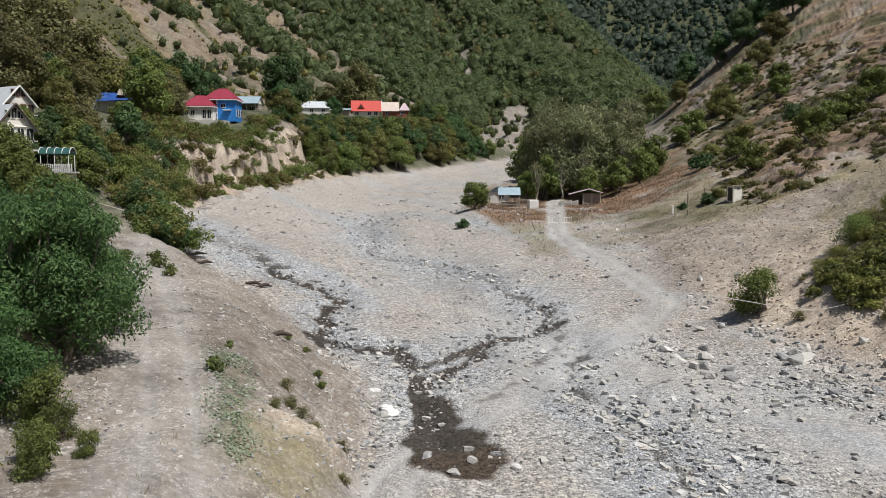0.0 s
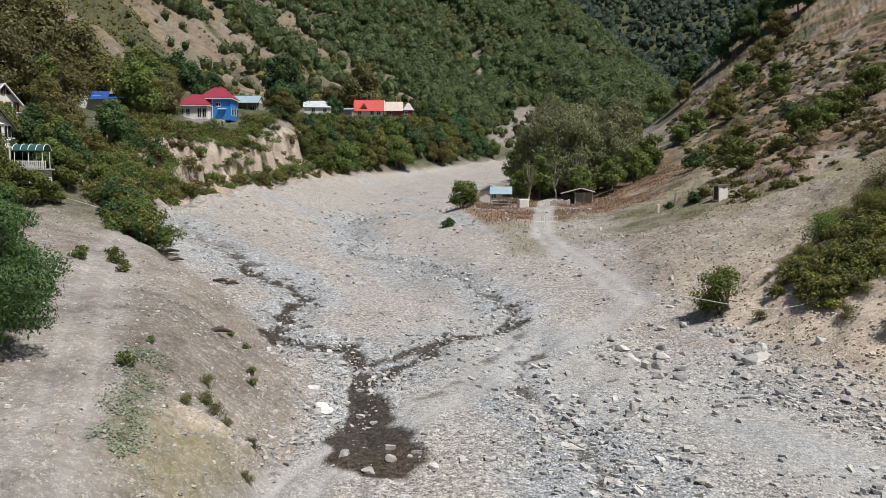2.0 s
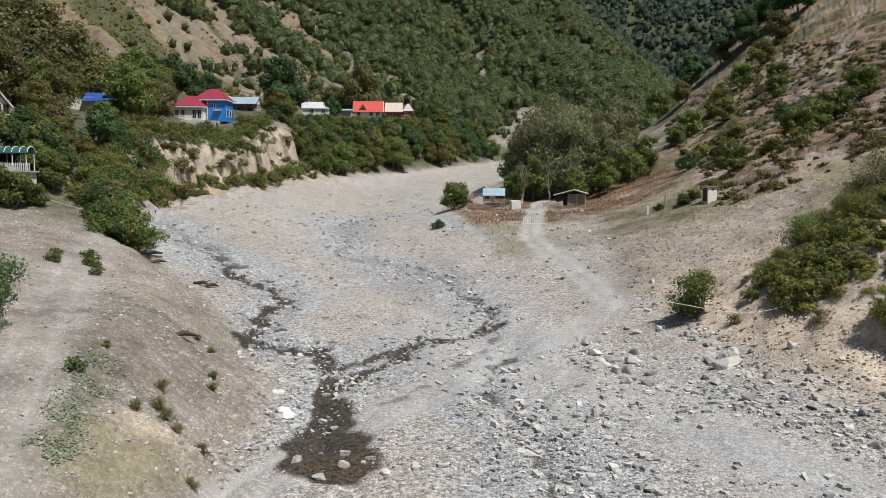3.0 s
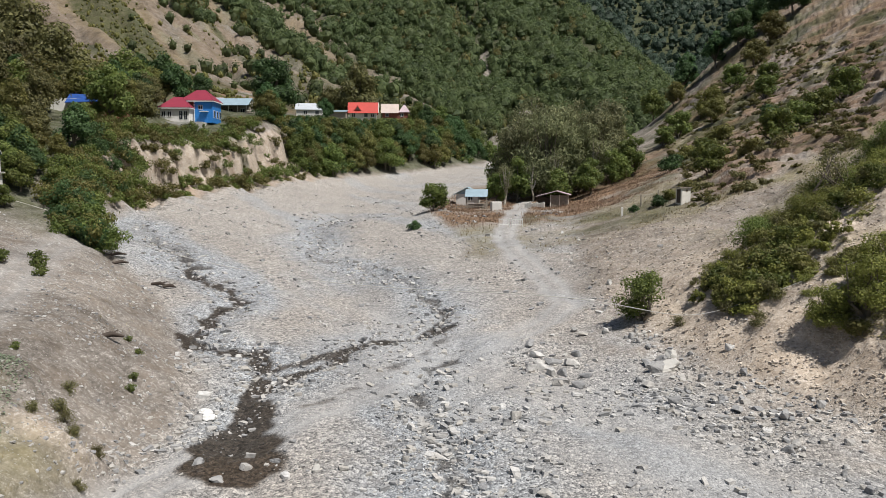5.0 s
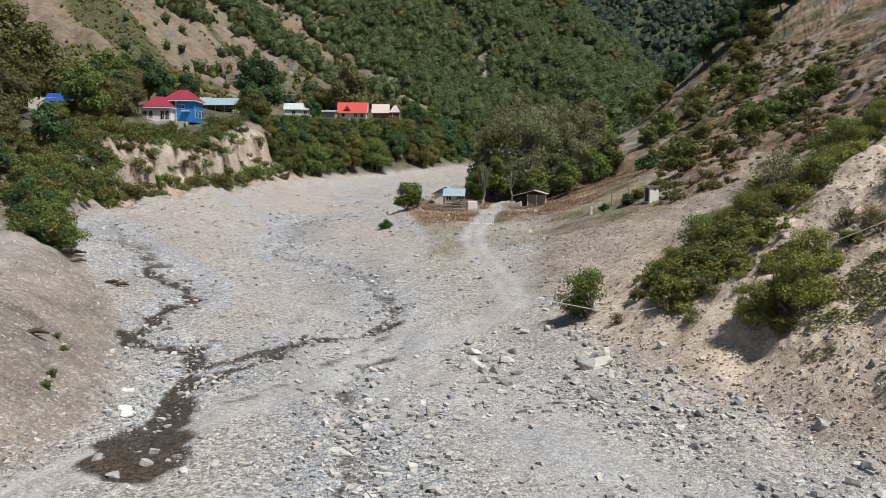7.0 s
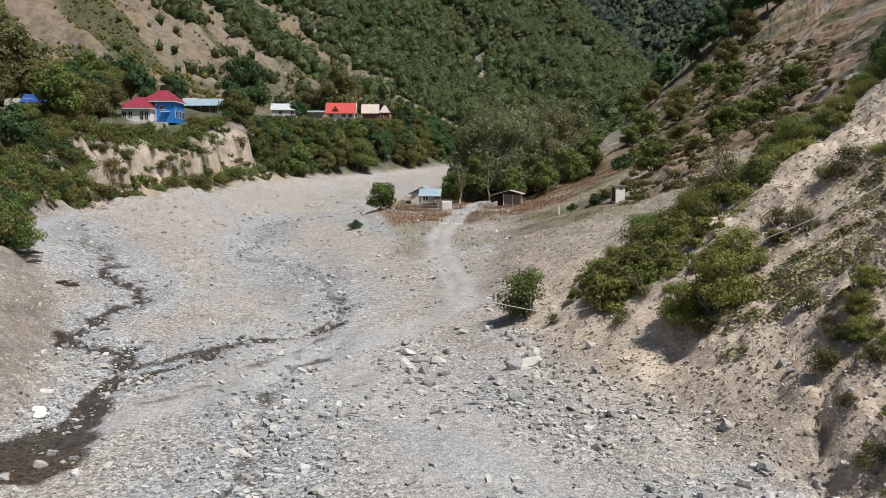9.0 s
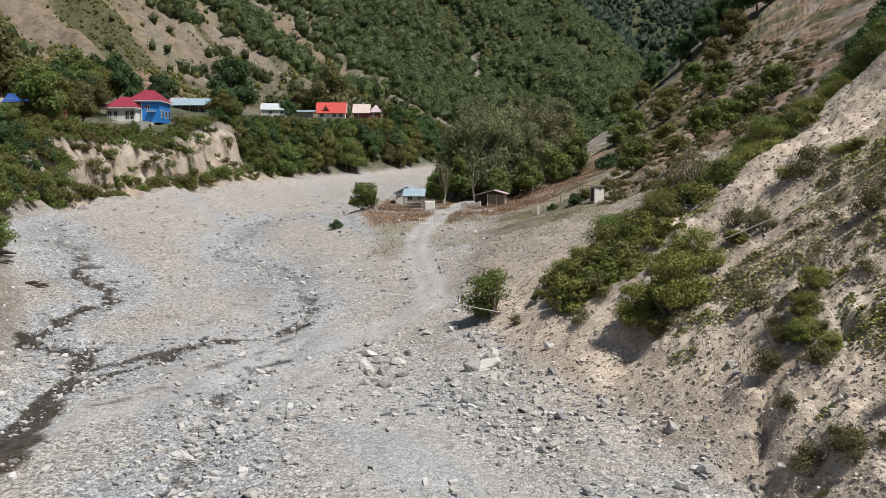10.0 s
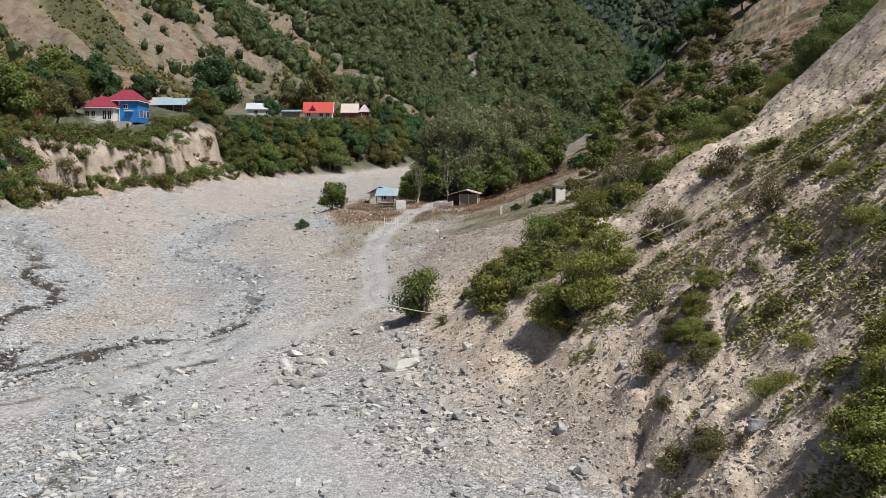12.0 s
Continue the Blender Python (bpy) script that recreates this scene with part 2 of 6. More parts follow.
LINE_R1 = [(20, 45, 7.8), (35, 44.6, 8.4), (45, 41.5, 9.3), (52, 41, 10.4), (60, 39.5, 11), (66, 40, 11.3), (74, 41, 9.7), (85, 42, 9.2), (105, 40, 9.8), (120, 42, 11.6), (135, 46, 13.6), (170, 52, 17.5), (200, 58, 22), (245, 64, 28), (280, 70, 34), (340, 98, 42), (500, 190, 50)]
LINE_R2 = [(20, 56, 20), (50, 56, 20.6), (70, 55, 21), (80, 56.5, 22), (90, 61, 22), (105, 63, 19.8), (134, 63, 21.5), (170, 78, 31), (200, 82, 36), (245, 86, 46), (280, 92, 58), (340, 128, 66), (500, 240, 80)]
LINES = [LINE_L2, LINE_L1, LINE_L0, LINE_C, LINE_T, LINE_F, LINE_R1, LINE_R2]


def lattice(ix, iy, seed):
    """A repeatable random number for each cell of a grid."""
    v = np.sin(ix * 127.1 + iy * 311.7 + seed * 74.7) * 43758.5453
    return v - np.floor(v)


def value_noise(x, y, seed=0):
    ix, iy = np.floor(x), np.floor(y)
    fx, fy = x - ix, y - iy
    fx, fy = fx * fx * (3 - 2 * fx), fy * fy * (3 - 2 * fy)
    a, b = lattice(ix, iy, seed), lattice(ix + 1, iy, seed)
    c, d = lattice(ix, iy + 1, seed), lattice(ix + 1, iy + 1, seed)
    return (a + (b - a) * fx) * (1 - fy) + (c + (d - c) * fx) * fy


def fbm(x, y, size, octaves=4, seed=0):
    """Rough noise between -1 and 1 whose largest lumps are size metres wide."""
    total, gain, norm = 0, 1.0, 0
    for n in range(octaves):
        total = total + gain * (value_noise(x / size * 2 ** n + 17.3 * n, y / size * 2 ** n - 9.1 * n, seed + n) * 2 - 1)
        norm, gain = norm + gain, gain * 0.52
    return total / norm


def ramp(v, a, b):
    s = np.clip((v - a) / (b - a), 0, 1)
    return s * s * (3 - 2 * s)


def line_at(line, y):
    """x and z of a break line, rounded off along the valley."""
    ys, xs, zs = np.array(line, float).T
    blur = np.maximum(2.0, 0.03 * y)
    x = sum(np.interp(y + k * blur, ys, xs) for k in (-1, -0.5, 0, 0.5, 1)) / 5
    z = sum(np.interp(y + k * blur, ys, zs) for k in (-1, -0.5, 0, 0.5, 1)) / 5
    return x, z


def valley(x, y):
    xs, zs = [], []
    for line in LINES:
        a, b = line_at(line, y)
        xs.append(a), zs.append(b)
    xs = [xs[0] - 300] + xs + [xs[-1] + 25, xs[-1] + 300]
    zs = [zs[0] + 75] + zs + [zs[-1] + 17 + 8 * (1 - ramp(y, 85, 120)), zs[-1] + 195]

    def section(px):
        z = zs[0] + 0 * px
        for n in range(len(xs) - 1):
            s = np.clip((px - xs[n]) / np.maximum(xs[n + 1] - xs[n], 0.1), 0, 1)
            z = z + s * (zs[n + 1] - zs[n])
        return z

    blur = np.clip(0.012 * y, 0.6, 3)
    return (section(x - 2 * blur) + 2 * section(x - blur) + 3 * section(x) + 2 * section(x + blur) + section(x + 2 * blur)) / 9


def smooth_max(a, b, k):
    h = np.clip(0.5 + 0.5 * (a - b) / k, 0, 1)
    return b + (a - b) * h + k * h * (1 - h)


def hills(x, y):
    """The bare hill behind the village, the wooded mountain and the last ridge."""
    bare = 65 - 0.37 * (x + 121) + 0.21 * (y - 383) + 13 * fbm(x, y, 90, 4, 31) - 9 * (1 - np.abs(fbm(x + 0.5 * y, 0.25 * y - 0.3 * x, 60, 3, 32))) ** 3
    woods = 18 + 0.50 * (y - 560) - 0.9 * np.logaddexp(0, (x - 170 + 0.23 * (y - 700)) / 18) * 18 + 34 * fbm(x, y, 260, 4, 33) - 20 * (1 - np.abs(fbm(x + 0.4 * y, 0.3 * y, 130, 3, 37))) ** 3 + 0.10 * np.maximum(0, -x)
    last = 40 + 0.44 * (y - 1250) + 0.18 * x + 70 * fbm(x, y, 500, 4, 35)
    return smooth_max(smooth_max(bare, woods, 18), last, 25), ramp(bare - woods, -12, 8)


def near_line(x, y, pts):
    """The distance to a line on the plan."""
    best = np.full(np.shape(x), 1e9)
    for (ax, ay), (bx, by) in zip(pts[:-1], pts[1:]):
        dx, dy = bx - ax, by - ay
        s = np.clip(((x - ax) * dx + (y - ay) * dy) / (dx * dx + dy * dy), 0, 1)
        best = np.minimum(best, np.hypot(x - ax - s * dx, y - ay - s * dy))
    return best
# ---- water courses, tracks and their marks ----
STREAM_WEST = [(-34, 112), (-28.6, 104.3), (-20.3, 90.4), (-14.5, 82.7), (-9.9, 77.5), (-10.1, 71.7), (-10.0, 66.2), (-8.6, 61.2), (-6.1, 60.2), (-3.3, 57.8), (-2.1, 53.9), (-1.9, 50.3), (-1.2, 46.1), (-0.4, 42)]
STREAM_EAST = [(-14, 150), (-10.8, 111.4), (-8.1, 105.9), (-1.0, 98.1), (4.7, 88.7), (8.7, 75.9), (8.9, 70.6), (7.6, 66.6), (3.8, 62.8), (1.6, 57.3), (-0.1, 53.6), (-1.3, 51.5)]
WHEEL_WET = [(9.6, 66.4), (7.7, 59.6), (5.9, 54.9), (3.6, 50.4), (1.8, 47.4)]
RILL = [(11.0, 62.6), (8.9, 57.0), (7.8, 52.0), (8.9, 46.3), (10.6, 40.5), (11.3, 36.4), (12, 28)]
BROOK = [(9.9, 69.2), (7.2, 66.6), (4.3, 63.2), (1.8, 59.2), (-0.1, 56.6), (-1.9, 54.8)]
POOL = [(-0.9, 49), (-0.4, 45), (0.3, 41.5), (0.6, 38.6)]
ROAD_EAST = [(20.5, 162), (18.6, 146), (17.4, 135.6), (15.7, 119.8), (15.3, 110.6), (17.0, 93.4), (19.2, 82), (19.8, 74), (17.0, 68.6), (12.3, 62.5), (6, 53), (1, 43), (-2.0, 36), (-2.8, 30), (-3.2, 24)]
ROAD_WEST = [(-7.4, 16), (-8.3, 24), (-9.0, 26.6), (-10.1, 30), (-12.3, 36.2), (-15.6, 44.7), (-21.1, 58.1), (-25.1, 68.4), (-29, 80), (-31, 92)]


def lay(x, y):
    """The height of the ground and the marks on it."""
    x, y = np.asarray(x, float), np.asarray(y, float)
    yv = np.clip(y, 20, 500)
    xl1, xl0, xt, xf, xr1 = (line_at(line, yv)[0] for line in (LINE_L1, LINE_L0, LINE_T, LINE_F, LINE_R1))
    z = valley(x, yv)
    far, dry_hill = hills(x, y)
    z = np.where(y > 230, smooth_max(z, far, 6), z)
    on_far = ramp(far - valley(x, yv), -4, 3) * (y > 230)
    near = 1 - ramp(y, 220, 420)
    # gullies and ribs that run straight down the bare hill
    level, fall = 0.77 * x + 0.64 * y, 0.64 * x - 0.77 * y
    gully = fbm(level, 0.10 * fall, 24, 4, 34)
    z = z + on_far * dry_hill * (5.0 * gully - 4.0 * (1 - np.abs(fbm(level, 0.3 * fall, 13, 4, 38))) ** 3 + 2.5 * fbm(x, y, 30, 5, 36))
    bed = ramp(x, xl0 - 1.5, xl0 + 1.5) * (1 - ramp(x, xf - 1.5, xf + 2.0)) * (1 - on_far)
    side = (1 - bed)
    # lumps and runnels
    z = z + fbm(x, y, 14, 5, 3) * (0.45 * near + 0.9 * side * near + 2.0 * (1 - near))
    z = z + bed * near * (0.30 * fbm(x, y, 2.6, 4, 7) + 0.30 * fbm(x + 3 * fbm(x, y, 12, 2, 5), y * 0.35, 3.2, 3, 11))
    runnel = 1 - np.abs(fbm(y + 0.25 * x, 0.22 * x, 3.4, 4, 13))
    z = z - 0.75 * ramp(x, xf, xf + 5) * near * (1 - 0.7 * ramp(y, 85, 110)) * runnel ** 4 * ramp(fbm(x, y, 20, 2, 14), -0.5, 0.4)
    # clods and washed-out pockets of the near scree
    z = z + ramp(x, xf - 1, xf + 3) * near * (0.42 * fbm(x, y, 2.2, 4, 20) + 0.25 * fbm(y + 0.5 * x, 0.4 * x - 0.2 * y, 1.3, 3, 22))
    z = z + np.exp(-(((x - 37.8) / 3.2) ** 4 + ((y - 36.5) / 6) ** 4)) * (0.9 * np.abs(fbm(x + 0.4 * y, 0.8 * y, 1.7, 3, 24)) - 1.3 * (1 - np.abs(fbm(0.7 * x + 0.3 * y, y, 2.6, 3, 66))) ** 6)
    z = z + 0.24 * ramp(x, xf + 1, xf + 4) * (1 - ramp(y, 70, 85)) * (1 - 2.2 * np.abs(fbm(0.8 * x + 0.3 * y, y, 0.95, 3, 39)))
    # washed-out hollow under the big shrub
    z = z - 1.2 * np.exp(-(((x - 32.6) / 1.7) ** 2 + ((y - 51.0) / 2.0) ** 2))
    # ledges of rock on the higher slope
    q = (z + 0.16 * y + 3.5 * fbm(x, y, 13, 4, 15)) / 2.6
    z = z + 1.0 * (ramp(q - np.floor(q), 0.25, 0.6) - (q - np.floor(q))) * ramp(y, 108, 125) * near * ramp(x, xr1 - 2, xr1 + 8)
    q = (z + 0.10 * y + 1.2 * fbm(x, y, 9, 4, 21)) / 1.05
    z = z + ramp(y, 100, 118) * near * ramp(x, xr1 - 3, xr1 + 6) * (0.45 * (ramp(q - np.floor(q), 0.3, 0.6) - (q - np.floor(q))) + 0.8 * fbm(x, y, 6, 3, 25))
    cliff = ramp(y, 112, 128) * (1 - ramp(y, 205, 222)) * ramp(x, xl1 - 3, xl1) * (1 - ramp(x, xl0 - 2, xl0 + 2))
    flute = 1 - np.abs(fbm(y, 0.15 * x, 5.0, 4, 17))
    z = z - 0.9 * cliff * flute ** 4 + 0.4 * cliff
    wig = 2.4 * fbm(0.1 * x, y, 16, 3, 18) + 3.4 * (np.abs(fbm(0.10 * x, y, 6.0, 4, 16)) - 0.25) + 0.9 * fbm(0.15 * x, y, 1.8, 3, 26)
    across = np.clip((x - wig - 0.6 - xl1) / np.maximum(xl0 - xl1, 1), 0, 1)
    brink = 0.16 + 0.10 * fbm(0.1 * x, y, 8, 2, 30)
    steep = 1 - 0.46 * ramp(across, 0.02, brink + 0.05) - 0.54 * across ** 0.8
    z = z + ramp(y, 112, 128) * (1 - ramp(y, 208, 226)) * (steep - (1 - across)) * 10.5
    z = z + cliff * (0.55 * fbm(x, y, 2.4, 4, 62) + 0.35 * fbm(0.3 * x, y, 1.4, 3, 63))
    slope_west = ramp(x, xl1 - 1, xl1 + 1.5) * (1 - ramp(x, xl0 - 1, xl0 + 1)) * (1 - ramp(y, 80, 95))
    z = z + slope_west * 0.35 * fbm(x, y, 3.0, 4, 19)
    # shelf of bleached sand beside the lower track
    shelf = ramp(x, -9.2, -8.2) * (1 - ramp(x + 0.5 * fbm(x, y, 2.0, 3, 64), -5.6, -3.4)) * ramp(y, 24, 29) * (1 - ramp(y + 0.8 * fbm(x, y, 2.2, 3, 65), 34.6, 36.6))
    z = z + 0.65 * shelf * np.maximum(0, 3.9 - 0.42 * (x + 7.5) - z) + 0.25 * slope_west * fbm(x, y, 1.1, 3, 28)
    # sloping yard below the retaining wall of the crimson house
    z = z - 3.0 * np.exp(-(((x + 49.5) / 8.0) ** 4 + ((y - 169) / 8.0) ** 4))
    # edge of the terrace with the huts, a low washed-out bank
    z = z + 0.5 * ramp(x, xt - 1.5, xt + 0.5) * (1 - ramp(x, xt + 0.5, xt + 7)) * ramp(y, 112, 122) * (1 - ramp(y, 165, 185))
    wob = fbm(x, y, 1.7, 3, 23)
    sx, sy = x + 1.3 * fbm(x, y, 3.5, 3, 57) * (1 + 0.012 * np.maximum(0, y - 50)), y + 1.6 * fbm(x, y, 3.5, 3, 58) * (1 + 0.012 * np.maximum(0, y - 50))
    dw, de, dr = near_line(sx, sy, STREAM_WEST), near_line(sx, sy, STREAM_EAST), near_line(sx, sy, RILL)
    dp, dk, db = near_line(x, y, POOL), near_line(x, y, WHEEL_WET), near_line(x, y, BROOK)
    z = z - 0.35 * np.exp(-(dw / 1.1) ** 2) - 0.30 * np.exp(-(de / 1.0) ** 2) - 0.25 * np.exp(-(dr / 1.0) ** 2)
    wet = np.maximum.reduce([
        ramp(wob * 0.8 + 0.85 - dw, 0, 0.35) * (1 - 0.6 * ramp(y, 84, 110)),
        ramp(wob * 0.7 + 0.66 - de, 0, 0.35) * (1 - 0.65 * ramp(y, 74, 95)),
        ramp(wob * 0.9 + 0.35 - dr, 0, 0.3) * 0.8,
        ramp(wob * 0.8 + 0.30 - dk, 0, 0.3) * 0.6,
        ramp(wob * 0.45 + 0.62 - db, 0, 0.3) * 0.95,
        ramp(wob * 0.8 + 1.15 + 1.5 * (1 - ramp(y, 39, 48)) - dp, 0, 0.5),
    ])
    slate = bed * np.clip(1.1 * np.exp(-(np.minimum(np.minimum(de, dr), 1.3 * dw) / 4.2) ** 2) + 0.8 * ramp(fbm(x + 0.6 * y, 0.3 * y, 9, 4, 59), 0.0, 0.4) + 0.6 * np.exp(-(((x - 22) / 5) ** 2 + ((y - 50) / 9) ** 2)), 0, 1) * (1 - 0.4 * ramp(y, 120, 190))
    damp = bed * ramp(fbm(x + 0.4 * y, 0.45 * y, 8, 4, 56), -0.05, 0.45) * np.exp(-(np.minimum(np.minimum(dw, de), dr) / 7.0) ** 2) * (1 - ramp(y, 150, 200))
    wet = np.maximum(wet, 0.22 * damp)
    te, tw = near_line(x, y, ROAD_EAST), near_line(x, y, ROAD_WEST)
    # tracks lie a little cut in, with two wheel ruts
    for d in (te, tw):
        z = z - 0.10 * np.exp(-((d - 0.85) / 0.28) ** 2)
    track = np.maximum((1 + 0.1 * ramp(y, 70, 95)) * (1 - ramp(te + 0.5 * wob, 1.3, 2.2)), 0.5 * (1 - ramp(tw + 0.5 * wob, 1.7, 2.8))) * (0.55 + 0.45 * np.exp(-((np.minimum(te, tw) - 0.85) / 0.32) ** 2))
    silt = bed * (1 - ramp(y, 70, 95)) * ramp(fbm(x + 0.5 * y, 0.3 * y, 7, 4, 55), 0.05, 0.35) * ramp(x, -3, 3)
    track = np.maximum(track, 0.6 * silt) * (1 - ramp(wet, 0.2, 0.6))
    field = ramp(x, xt, xt + 3) * (1 - ramp(x, xr1 - 6, xr1 + 1)) * ramp(y, 96, 106) * (1 - ramp(y, 185, 205))
    blot, big = fbm(x, y, 7, 4, 41), fbm(x, y, 45, 4, 43)
    weeds = field * ramp(y + 6 * blot, 120, 130) * ramp(blot, -0.55, 0.05) * ramp(y - 0.55 * (x - 16), 118, 128)
    straw = field * (1 - 0.4 * weeds) * 0.55 * ramp(blot + 0.15, -0.4, 0.5)
    up = ramp(x, xf + 6, xr1)
    straw = np.maximum(straw, up * (0.5 + 0.3 * ramp(y, 90, 120)) * ramp(blot, -0.1 , 0.4))
    weeds = np.maximum(weeds, ramp(x, xr1 - 3, xr1 + 5) * ramp(y, 95, 120) * near * 0.75 * ramp(fbm(x, y, 6, 5, 53), -0.4, 0.15))
    straw = np.maximum(straw, 0.55 * np.exp(-(((x + 6.4) / 2.4) ** 4 + ((y - 31) / 3.4) ** 4)))
    green = field * 0.55 * ramp(fbm(x, y, 10, 3, 45), 0.05, 0.5) * ramp(y, 100, 112)
    xl2 = line_at(LINE_L2, yv)[0]
    shrub = (1 - ramp(x, xl1 - 4, xl1 - 1)) * ramp(y, 78, 95) * ramp(x, xl2 - 30 + 14 * blot, xl2 - 8 + 14 * blot)
    green = np.maximum(green, 0.85 * shrub * near)
    bank = (1 - ramp(x, xl0 - 3, xl0)) * ramp(y, 200, 215) * ramp(x, xl1 - 8, xl1 - 2)
    green = np.maximum(green, 0.8 * bank)
    bare = dry_hill * ramp(0.4 * big + 0.4 * fbm(level, 0.2 * fall, 22, 4, 49) - 0.006 * (x + 52) - 0.0010 * np.maximum(0, y - 520), -0.35, 0.25)
    # landslips in the woods: one broad, one a narrow gully
    slip = np.maximum.reduce([np.exp(-(((x - 36 - 0.16 * (y - 560) - 4 * blot) / 15) ** 4 + ((y - 570) / 85) ** 4)), np.exp(-(((x + 2 - 0.04 * (y - 600)) / 12) ** 4 + ((y - 585) / 22) ** 4)), np.exp(-(((x - 14 + 0.09 * (y - 770) - 5 * blot) / 5) ** 4 + ((y - 775) / 62) ** 4))])
    green = np.maximum(green, on_far * (1 - np.maximum(0.80 * bare, slip))) * (1 - slip)
    straw = np.maximum(straw, on_far * bare * 0.45 * ramp(fbm(level, 0.12 * fall, 12, 4, 51), -0.1, 0.3))
    weeds = np.maximum(weeds, on_far * bare * 0.5 * ramp(fbm(level, 0.15 * fall, 9, 4, 52), -0.65, 0.1))
    green = np.maximum(green, on_far * bare * 0.85 * ramp(fbm(level, 0.07 * fall, 20, 4, 54), -0.06, 0.16))
    behind = (1 - ramp(x, xl2 - 6, xl2 + 6)) * ramp(y, 205, 230) * (1 - on_far)
    weeds = np.maximum(weeds, 0.85 * behind * ramp(blot, -0.5, 0.1))
    green = np.maximum(green, 0.8 * behind * ramp(fbm(x, y, 12, 4, 48), -0.25, 0.15))
    green = np.maximum(green, up * (0.5 + 0.25 * ramp(y, 105, 130)) * ramp(fbm(x + 0.6 * y, y, 9, 5, 47), 0.02, 0.3) * near * ramp(y, 95, 120))
    soil = np.clip(side * 0.9 + 0.45 * field + 0.35 * ramp(x, xf - 9, xf) * bed + 0.35 * blot * bed, 0, 1)
    straw, weeds, green = (m * (1 - 0.95 * np.clip(1.5 * track, 0, 1)) for m in (straw, weeds, green))
    green = np.maximum(green, 0.45 * np.exp(-(((x + 9.2 + 0.28 * (y - 35)) / 0.75) ** 2 + ((y - 34) / 5.5) ** 4)) * ramp(fbm(x, y, 2.5, 3, 42), -0.5, 0.2))
    face = ramp(y, 112, 128) * (1 - ramp(y, 208, 226)) * ramp(x, xl1 - 1, xl1 + 1) * (1 - ramp(x, xl0 - 1, xl0 + 2))
    weeds = np.maximum(weeds, face * 0.45 * ramp(fbm(0.12 * x, y, 3.2, 4, 27), 0.0, 0.35))
    green = np.maximum(green, face * 0.55 * ramp(fbm(0.4 * x, y, 5, 4, 29) + 0.3 * (1 - ramp(x - xl1, 0, 1.5)) - 0.22, 0.0, 0.3))
    pale = ramp(x, xf - 6, xf + 3) * (1 - 0.8 * ramp(y, 64, 86)) * near
    pale = np.maximum(pale, np.maximum(0.7 * face, 0.5 * np.exp(-(((x + 6.2) / 1.8) ** 4 + ((y - 35.2) / 1.5) ** 4))))
    marks = dict(soil=soil, silt=slate, pale=pale, wet=wet, track=track, straw=straw, weeds=weeds, green=green)
    return z, marks


# ---- helpers that make meshes ----
def mesh_of(name, verts, faces, mats, smooth=False):
    """A mesh from arrays: every face has the same number of corners."""
    verts, faces = np.asarray(verts, np.float32), np.asarray(faces, np.int32)
    me = bpy.data.meshes.new(name)
    me.vertices.add(len(verts))
    me.vertices.foreach_set("co", verts.ravel())
    n, k = faces.shape
    me.loops.add(n * k)
    me.loops.foreach_set("vertex_index", faces.ravel())
    me.polygons.add(n)
    me.polygons.foreach_set("loop_start", np.arange(0, n * k, k, dtype=np.int32))
    me.polygons.foreach_set("loop_total", np.full(n, k, np.int32))
    me.polygons.foreach_set("use_smooth", np.full(n, smooth))
    me.update(calc_edges=True)
    me.materials.append(mats)
    return me


SURVEY = {}


def survey(x, y):
    """The height of the finished ground and the marks on it, read off its grid."""
    x, y = np.atleast_1d(np.asarray(x, float)), np.atleast_1d(np.asarray(y, float))
    ys, us = SURVEY["ys"], SURVEY["us"]
    u = (x - 15) / (42 + 0.70 * np.maximum(y, 0))
    i, j = np.clip(np.searchsorted(ys, y) - 1, 0, len(ys) - 2), np.clip(np.searchsorted(us, u) - 1, 0, len(us) - 2)
    a, b = np.clip((y - ys[i]) / (ys[i + 1] - ys[i]), 0, 1), np.clip((u - us[j]) / (us[j + 1] - us[j]), 0, 1)

    def read(g):
        return (g[i, j] * (1 - b) + g[i, j + 1] * b) * (1 - a) + (g[i + 1, j] * (1 - b) + g[i + 1, j + 1] * b) * a

    return read(SURVEY["z"]), {name: read(g) for name, g in SURVEY["marks"].items()}


def height(x, y):
    return float(survey(x, y)[0][0])


